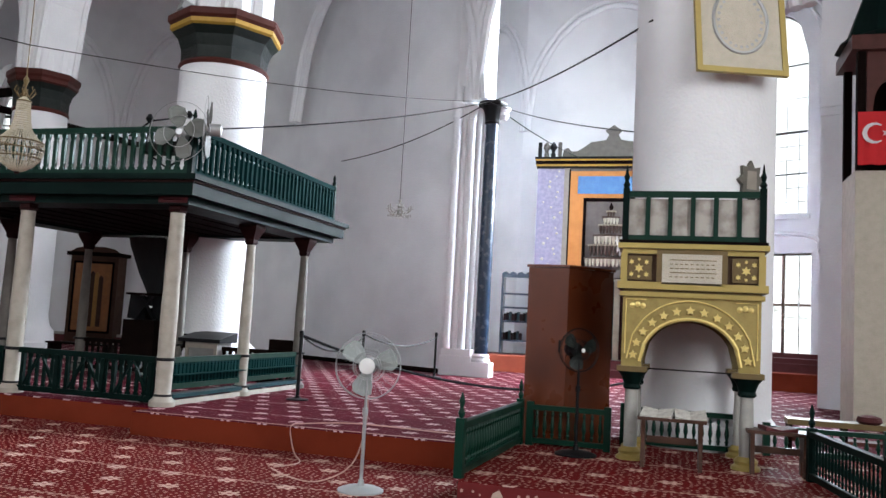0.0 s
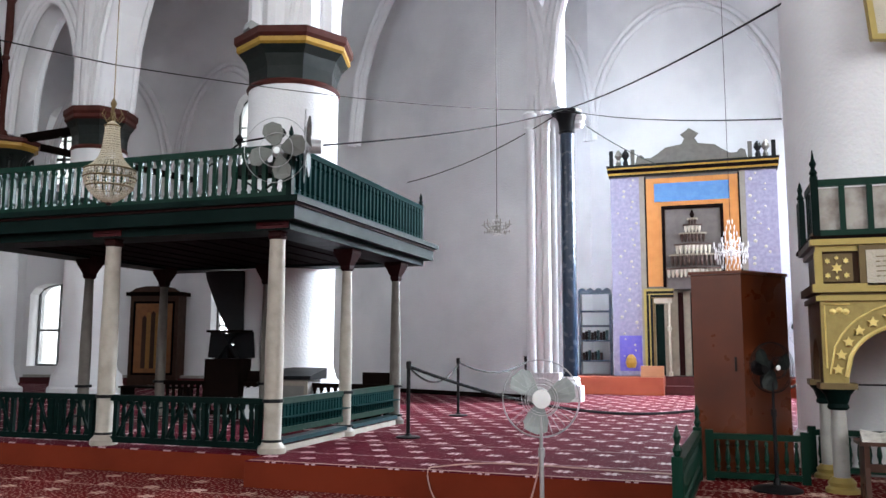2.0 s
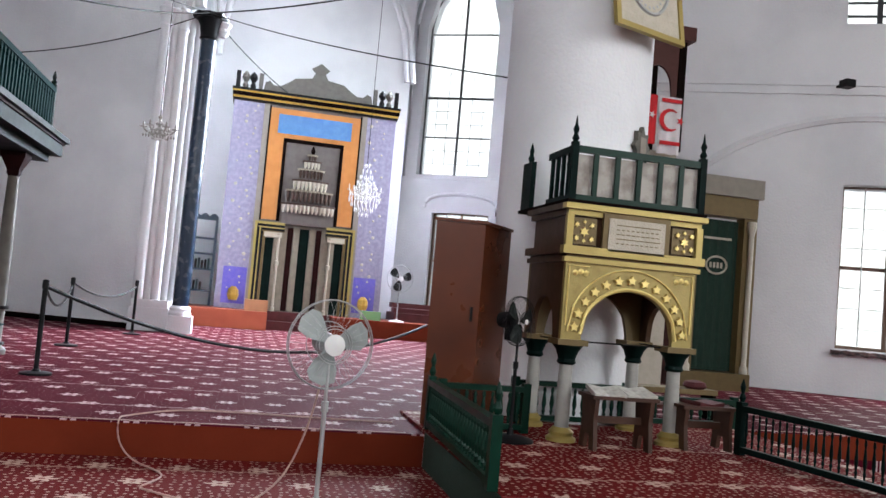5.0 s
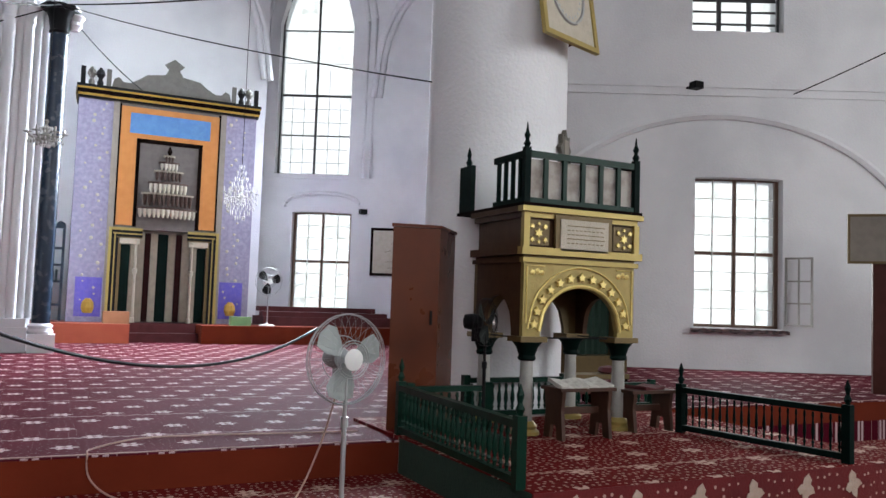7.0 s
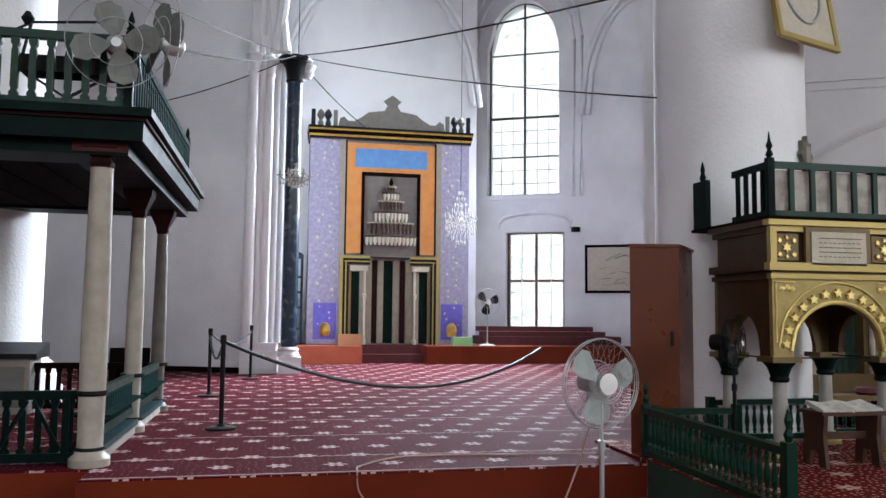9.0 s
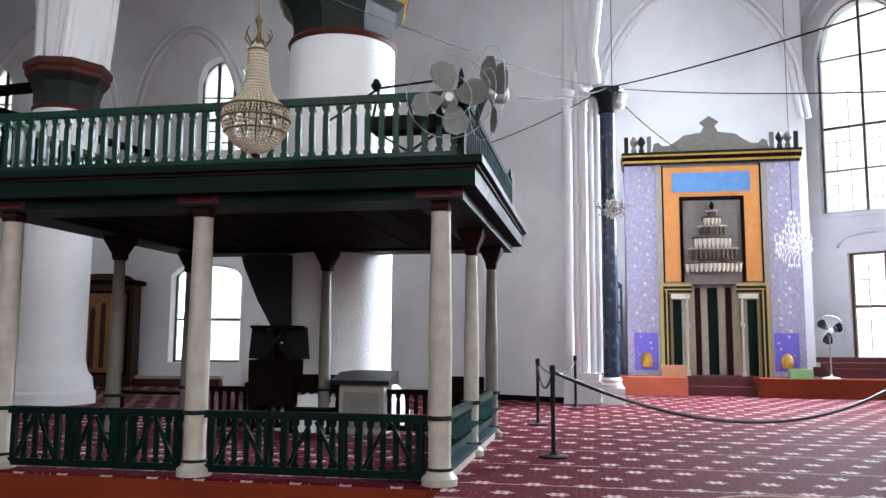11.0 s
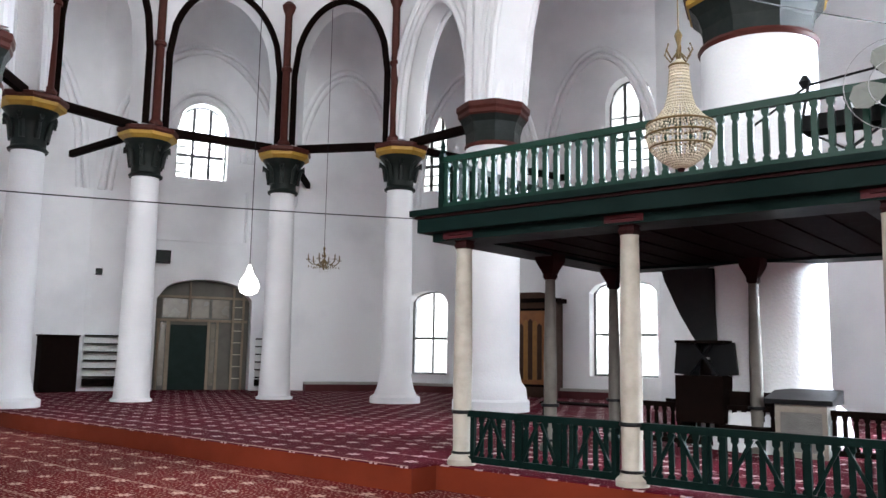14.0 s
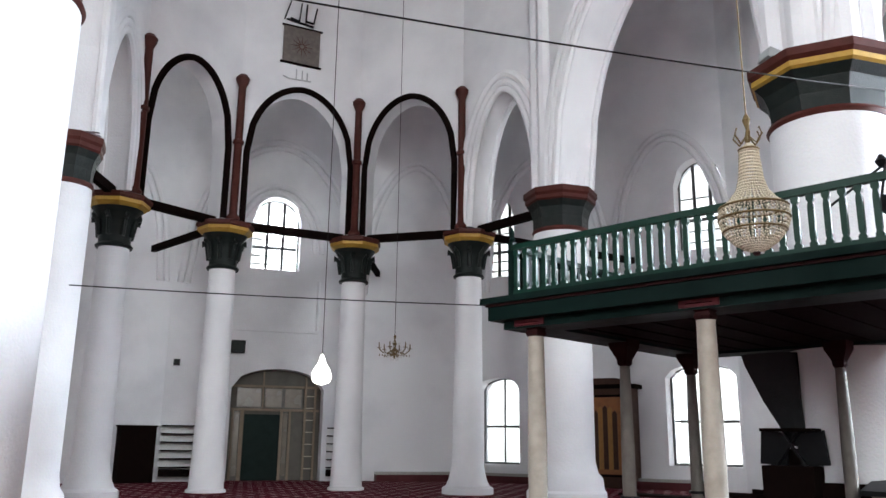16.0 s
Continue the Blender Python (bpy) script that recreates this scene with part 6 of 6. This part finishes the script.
# framed calligraphy on the pillar
r = thing("framed_calligraphy", (.66, 8.93, 4.32), "gilt-framed round calligraphy hanging tilted on the white pillar", "picture")
r.matrix_world = pose(.62, 8.9, 4.3, -9, 0, 20)
bm = BM()
for x0, x1, z0, z1 in ((-.5, .5, 0, .06), (-.5, .5, 1.24, 1.3), (-.5, -.44, .06, 1.24), (.44, .5, .06, 1.24)):
    box(bm, x0, x1, -.03, .02, z0, z1)
part("gilt_frame", bm, GOLD, r, "narrow gilt frame")
bm = BM()
box(bm, -.44, .44, -.01, .015, .06, 1.24)
part("mount", bm, IVORY, r, "cream mount")
bm = BM()
tube(bm, [(.3 * math.cos(math.tau * i / 32), -.016, .62 + .38 * math.sin(math.tau * i / 32)) for i in range(32)], .02, 5, True)
for k in range(24):
    a = math.tau * k / 24
    lathe(bm, [(.02, 0), (.005, .006)], (0, 0, 0), 6, Matrix.Translation((.24 * math.cos(a), -.012, .62 + .31 * math.sin(a))) @ Matrix.Rotation(math.pi / 2, 4, "X"))
part("wreath", bm, METAL, r, "round grey wreath of letters")
# star plaque
r = thing("star_plaque", (.74, 9.1, 3.2), "small grey eight-pointed star plaque on the white pillar", "plaque")
r.matrix_world = pose(.74, 9.17, 3.2, 0, 0, 34)
bm = BM()
pts = []
for k in range(16):
    rr = .19 if k % 2 == 0 else .13
    a = math.tau * k / 16
    pts.append((rr * .85 * math.cos(a), rr * 1.15 * math.sin(a)))
flat(bm, pts, -.02, .03)
part("plate", bm, GREYGREEN, r)
bm = BM()
box(bm, -.06, .06, -.03, -.021, -.1, .1)
part("centre_panel", bm, TAUPE, r)

# calligraphy panel near the chapel window
wd = WW.normalized()
wn = Vector((wd.y, -wd.x, 0))
q = T[4] + wd * 4.3 + wn * .04
r = thing("calligraphy_panel", (q.x, q.y, 2.15), "black and white calligraphy panel in a dark frame on the wall", "picture", "", math.degrees(math.atan2(wd.y, wd.x)))
bm = BM()
box(bm, -.8, .8, -.03, .03, 0, 1.4)
part("frame", bm, DARKWOOD, r)
bm = BM()
box(bm, -.72, .72, -.04, -.031, .08, 1.32)
part("sheet", bm, IVORY, r)
bm = BM()
rr = random.Random(3)
for k in range(16):
    x, z = rr.uniform(-.6, .4), rr.uniform(.2, 1.1)
    bar(bm, (x, -.045, z), (x + rr.uniform(.1, .3), -.045, z + rr.uniform(-.1, .15)), .04, .008)
part("script_strokes", bm, IRON, r)
for at, lab, s in ((T[4] + wd * 3.25 + wn * .12 + Vector((0, 0, 4.0)), "small black camera fixed on the wall", .1), (SA + sd * (s3 - .1) + Vector((0, 0, 6.0)) + Vector((-.25, -.4, 0)), "small black box on the wall moulding", .1)):
    r = thing("wall_camera", at, lab, "camera", "wall cameras")
    bm = BM()
    box(bm, -s, s, -s, s, -s * .7, s * .7)
    box(bm, -s * .3, s * .3, s, s * 2.6, -s * .2, s * .2)
    part("housing", bm, IRON, r)

# reading tables by the kiosk
TABLEWOOD = material("worn_brown_table", (.06, .026, .016), .5, second=(.03, .012, .008), scale=6, bump=.003, spec=.25)
for x, y, w, h in ((.0, 7.78, .3, .42), (.92, 7.98, .27, .36)):
    r = thing("reading_table", (x, y, PODIUM), "low dark wooden reading table with open books on the red platform", "table", "reading tables")
    bm = BM()
    box(bm, -w, w, -.16, .16, h, h + .03)
    part("tabletop", bm, TABLEWOOD, r)
    for s in (-1, 1):
        bm = BM()
        flat(bm, [(-.15, 0), (-.06, 0), (-.04, .12), (.04, .12), (.06, 0), (.15, 0), (.12, h * .6), (.14, h), (-.14, h), (-.12, h * .6)], -.018, .018, Matrix.Translation((s * (w - .05), 0, 0)) @ Matrix.Rotation(math.pi / 2, 4, "Z"))
        part("end_board", bm, TABLEWOOD, r)
    bm = BM()
    box(bm, -w + .08, w - .08, -.012, .012, h * .5, h * .5 + .06)
    part("stretcher", bm, TABLEWOOD, r)
for k, (x, y) in enumerate(((-.13, 7.76), (.16, 7.79), (.92, 7.98))):
    r = thing("open_book", (x, y, PODIUM + (.432 if k < 2 else .392)), "open book with white pages lying on the reading table", "book", "open books", 8 * k - 5)
    r.matrix_world = pose(x, y, PODIUM + (.462 if k < 2 else .392), 12 if k < 2 else 0, 0, 8 * k - 5)
    r.scale = (.86, 1.3, 1)
    bm = BM()
    hexa(bm, (-.16, -.1), (0, -.1), (0, .1), (-.16, .1), (0, .03), (.035, .012, .012, .035))
    hexa(bm, (0.001, -.1), (.16, -.1), (.16, .1), (0.001, .1), (0, .03), (.012, .035, .035, .012))
    part("page_block", bm, PAPER if k < 2 else BENCH, r)

# wires across the nave
COLLAR = (-4.4, 18.32, 6.8)
for a, b, sag, rr in ((COLLAR, (-.34, 9.3, 5.1), .12, .013), (COLLAR, (-8.6, 19.4, 5.6), .2, .012), (COLLAR, (-7.3, 7.41, 4.45), .15, .006), ((-7.3, 7.41, 4.45), (-11.5, -.3, 4.6), .1, .007),
                      (COLLAR, (-.55, 9.95, 3.95), .1, .009), (COLLAR, (-5.72, 8.72, 3.75), .12, .012), (COLLAR, (-2.6, 21.4, 6.1), .1, .012), ((-20.6, 5.0, 4.15), (-15.7, 15.4, 4.4), .06, .012),
                      ((9.3, 13.45, 5.98), (11.5, 9.0, 8.0), .1, .012)):
    sagging("wire", a, b, sag, rr, IRON, "thin dark electric wire strung across the space", "wire", 24)
# pale flex on the carpets beside the fan
for nm, pts in (("fan", ((-2.6, 6.8, .9), (-2.66, 6.95, .5), (-2.8, 7.0, .15), (-3.05, 6.85, .01), (-3.35, 6.9, .01), (-3.7, 7.2, .01))),
                ("step", ((-3.7, 7.25, .01), (-3.6, 7.6, .01), (-3.85, 8.0, .02), (-3.98, 8.17, .12), (-4.0, 8.18, .28), (-3.95, 8.4, .285), (-3.6, 8.75, .285), (-3.1, 8.8, .285), (-2.4, 8.72, .285), (-1.75, 8.68, .285)))):
    r = thing("power_flex", pts[0], "thin pale pink electric flex lying on the red carpet", "cable", "power flexes")
    o = Vector(pts[0])
    q = [Vector(p) - o for p in pts]
    dense = []
    for k in range(len(q) - 1):
        p0, p1, p2, p3 = q[max(k - 1, 0)], q[k], q[k + 1], q[min(k + 2, len(q) - 1)]
        for i in range(5):
            t = i / 5
            dense.append(.5 * ((2 * p1) + (p2 - p0) * t + (2 * p0 - 5 * p1 + 4 * p2 - p3) * t * t + (3 * p1 - p0 - 3 * p2 + p3) * t ** 3))
    dense.append(q[-1])
    bm = BM()
    tube(bm, dense, .007, 6)
    part("cord", bm, PINK, r, smooth=True)
# open casement of the aisle window
q = SA + sd * (s3 + 1.85)
r = thing("casement", (q.x, q.y, 1.2), "open grey-white window casement with small panes", "casement", "", -70)
bm = BM()
for x0, x1, z0, z1 in ((0, .55, 0, .04), (0, .55, 1.36, 1.4), (0, .04, .04, 1.36), (.51, .55, .04, 1.36), (.26, .29, .04, 1.36), (.04, .51, .45, .48), (.04, .51, .9, .93)):
    box(bm, x0, x1, -.02, .02, z0, z1)
part("sash", bm, MARBLE, r)
# blind arch and mouldings on the aisle wall
wnA = Vector((sd.y, -sd.x, 0))
if wnA.dot(Vector((0, 0, 0)) - SA) < 0:
    wnA = -wnA
bm = BM()
c0, c1 = s3 - 3.35, s3 + 4.45
tube(bm, [tuple((SA + sd * (c0 + (c1 - c0) * i / 30) + wnA * .01).xy) + (3.15 + 2.35 * arc(i / 30, False) ** 1.2,) for i in range(31)], .09, 6)
part("blind_arch", bm, PLASTER, kind="structure", smooth=True)
for z in (5.95, 6.12):
    bm = BM()
    bar(bm, (*(SA + wnA * .0).xy, z), (*(SA + sd * 14 + wnA * .0).xy, z), .09, .07)
    part("wall_moulding", bm, PLASTER, kind="structure")
# dark blue shaft with capital at the chapel pier
r = thing("marble_shaft", (-4.4, 18.7, STEP + .34), "slender dark blue marble shaft with a white capital and base", "column")
bm = BM()
lathe(bm, [(.22, 0), (.23, .05), (.2, .1), (.22, .15), (.17, .2)], seg=20)
part("base", bm, PLASTER, r, smooth=True)
bm = BM()
lathe(bm, [(.165, .2), (.16, 5.72)], seg=24)
part("shaft", bm, NAVY, r, smooth=True)
bm = BM()
lathe(bm, [(.17, 5.72), (.19, 5.76), (.17, 5.8), (.2, 6.02), (.27, 6.16)], seg=16)
part("capital", bm, IRON, r, "black leaf capital", smooth=True)
bm = BM()
lathe(bm, [(.33, 6.16), (.36, 6.2), (.36, 6.25), (.3, 6.27)], seg=8)
part("iron_collar", bm, IRON, r)
bm = BM()
lathe(bm, [(.08, 5.85), (.14, 5.95), (.12, 6.02), (.18, 6.12), (.16, 6.155)], (.26, .08, 0), 10)
part("leaf_bracket", bm, PLASTER, r, "white carved leaf beside the capital", smooth=True)
# arch ribs that spring from the pier
pp = Vector((-4.8, 18.75, 0))
for tgt, rise, offs in ((Vector((1.6, 14.0, 0)), 5.2, (0, .22, .45)), (Vector((-10.5, 20.4, 0)), 5.0, (0, .2))):
    for o in offs:
        bm = BM()
        tube(bm, arch_line(pp + Vector((0, -.1, 0)), tgt, 6.95, rise, True, 26, o), .12, 8)
        part("arch_rib", bm, PLASTER, kind="structure", smooth=True)

# blind pointed arches and ribs on the outer walls
for i, s0, s1, z, rise in ((1, .05, 3.3, 6.4, 4.0), (1, 3.7, 7.75, 6.2, 4.2), (3, .3, 5.4, 6.0, 4.6), (3, 1.6, 4.1, 7.2, 1.9), (4, .4, 4.4, 6.0, 4.4), (2, .3, 3.6, 6.0, 4.4)):
    a, b = OUT[i], OUT[i + 1]
    d = (b - a).normalized()
    for o in (0, .2):
        bm = BM()
        tube(bm, arch_line(a + d * s0, a + d * s1, z, rise, True, 26, o), .1, 8)
        part("wall_rib", bm, PLASTER, kind="structure", smooth=True)

# floodlights on the capital
for k, (a, rr) in enumerate(((3.55, .82), (4.1, .9))):
    r = thing("floodlight", (C1.x + rr * math.cos(a), C1.y + rr * math.sin(a), 7.05), "small grey floodlight lying on the column capital", "lamp", "floodlights", math.degrees(a) + 90)
    bm = BM()
    box(bm, -.14, .14, -.1, .1, .04, .2, Matrix.Rotation(-.3, 4, "X"))
    part("housing", bm, GREYPLASTIC, r)
    bm = BM()
    box(bm, -.16, .16, -.03, .03, 0, .06)
    part("bracket", bm, IRON, r)

# notice stand beyond the fence
r = thing("notice_stand", (7.5, 9.95, STEP), "brown wooden stand with a framed board on top", "stand", "", -48)
bm = BM()
box(bm, -.3, .5, -.1, .1, 0, 2.05)
part("stand_body", bm, BROWNRED, r)
bm = BM()
box(bm, -.62, .6, -.14, -.101, 2.05, 2.75)
part("board", bm, TAUPE, r)
for x0, x1, z0, z1 in ((-.66, .64, 2.01, 2.05), (-.66, .64, 2.75, 2.79), (-.66, -.62, 2.05, 2.75), (.6, .64, 2.05, 2.75)):
    bm = BM()
    box(bm, x0, x1, -.16, -.1, z0, z1)
    part("board_frame", bm, GOLD_DARK, r)

# thin dark sheet added as the shadow below the fence, on the platform side
bm = BM()
box(bm, -1.558, -1.552, 6.1, 8.187, 0, PODIUM - .006)
part("platform_side_shade", bm, BLACKGREEN, kind="structure", label="black-green sheet for the shade on the platform side")
# leaf border along the platform front
bm = BM()
box(bm, -1.55, 2.15, 6.085, 6.096, 0, PODIUM - .004)
part("platform_border", bm, material("deep_red_border", (.12, .008, .008), .9, second=(.07, .004, .006), scale=4), kind="structure", label="deep red carpet border with cream leaves")
dots = random.Random(11)
bm = BM()
for i in range(150):
    x, z = -1.52 + (i % 50) * .074 + dots.uniform(-.02, .02), .05 + (i // 50) * .09 + dots.uniform(-.02, .02)
    if abs((x + 1.25 + .265) % .53 - .265) < .11:
        continue
    r = dots.uniform(.009, .014)
    f = [bm.verts.new((x + r * math.cos(math.tau * k / 8), 6.0835, z + r * math.sin(math.tau * k / 8))) for k in range(8)]
    g = [bm.verts.new((v.co.x, 6.0848, v.co.z)) for v in f]
    bm.faces.new(f)
    bm.faces.new(g[::-1])
    for k in range(8):
        bm.faces.new((f[k], g[k], g[(k + 1) % 8], f[(k + 1) % 8]))
part("border_dots", bm, WOVEN, kind="stuff")
leaf = None
for i in range(7):
    if leaf is None:
        bm = BM()
        pts = []
        for k in range(16):
            rr = (.1, .078, .05, .075)[k % 4] * (1.1 if k < 3 or k > 13 else .95)
            a = math.tau * (k + .3 * (k % 3)) / 16.4 + math.pi / 2
            pts.append((rr * math.cos(a), rr * 1.1 * math.sin(a)))
        flat(bm, pts, -.004, 0)
        leaf = part("carpet_leaf", bm, material("cream_carpet_pile", (.52, .4, .32), .95, second=(.38, .26, .2), scale=18, fine=150, fine_amount=.4), kind="structure")
        o = leaf
    else:
        o = new("carpet_leaf", leaf.data)
        o["kind"] = "structure"
    o.matrix_world = pose(-1.25 + i * .53, 6.083, .15, 0, 12 * (-1) ** i, 0)

# loudspeakers on the east wall
for s, z, w in ((3.8, 4.15, .2), (5.5, 3.62, .09)):
    q = D0 + dd * s + dn * .2
    r = thing("loudspeaker", (q.x, q.y, z), "small black box loudspeaker fixed on the white wall", "loudspeaker", "wall loudspeakers", math.degrees(math.atan2(dn.x, -dn.y)))
    bm = BM()
    box(bm, -w, w, -.12, .18, -w * .9, w * .9)
    part("cabinet", bm, IRON, r)
    bm = BM()
    box(bm, -w * .85, w * .85, -.135, -.121, -w * .75, w * .75)
    part("grille", bm, BLACK, r)
# low gilded bench and a tilted board behind the kiosk
r = thing("low_shelf", (1.75, 10.1, STEP), "low brown and gilt wooden shelf with small things on top", "shelf")
bm = BM()
box(bm, -.5, .6, -.15, .15, .3, .36)
part("top_board", bm, GOLD_DARK, r)
bm = BM()
box(bm, -.5, .6, -.13, .15, .12, .16)
part("lower_board", bm, BROWNRED, r)
for x in (-.47, .1, .57):
    bm = BM()
    box(bm, x - .02, x + .02, -.13, .13, 0, .3)
    part("upright", bm, DARKWOOD, r)
r = thing("red_bundle", (2.1, 10.05, STEP + .36), "small dark red folded cloth bundle on the shelf", "cloth")
bm = BM()
lathe(bm, [(.1, 0), (.14, .03), (.12, .08), (.04, .1)], seg=10)
part("bundle", bm, BENCH, r, smooth=True)
# cover on the aisle window sill
q = SA + sd * (s3 + .9) + wnA * .06
r = thing("sill_cloth", (q.x, q.y, 1.06), "crumpled dark patterned cloth lying on the window sill", "cloth", "", math.degrees(math.atan2(sd.y, sd.x)))
bm = BM()
f = [[bm.verts.new((-1.0 + i * .1, (.12, .12, -.06, -.1)[j] * (1 if wnA.dot(Vector((sd.y, -sd.x, 0))) > 0 else -1) * 1.0, (.03, .05, .04, -.03)[j] + .012 * math.sin(i * 2.3 + j))) for i in range(21)] for j in range(4)]
for j in range(3):
    for i in range(20):
        bm.faces.new((f[j][i], f[j][i + 1], f[j + 1][i + 1], f[j + 1][i]))
bmesh.ops.solidify(bm, geom=bm.faces[:], thickness=.012)
part("cloth", bm, material("dark_patterned_cloth", (.02, .012, .014), .9, second=(.2, .1, .1), scale=14, amount=.8, bump=.004), r, smooth=True)
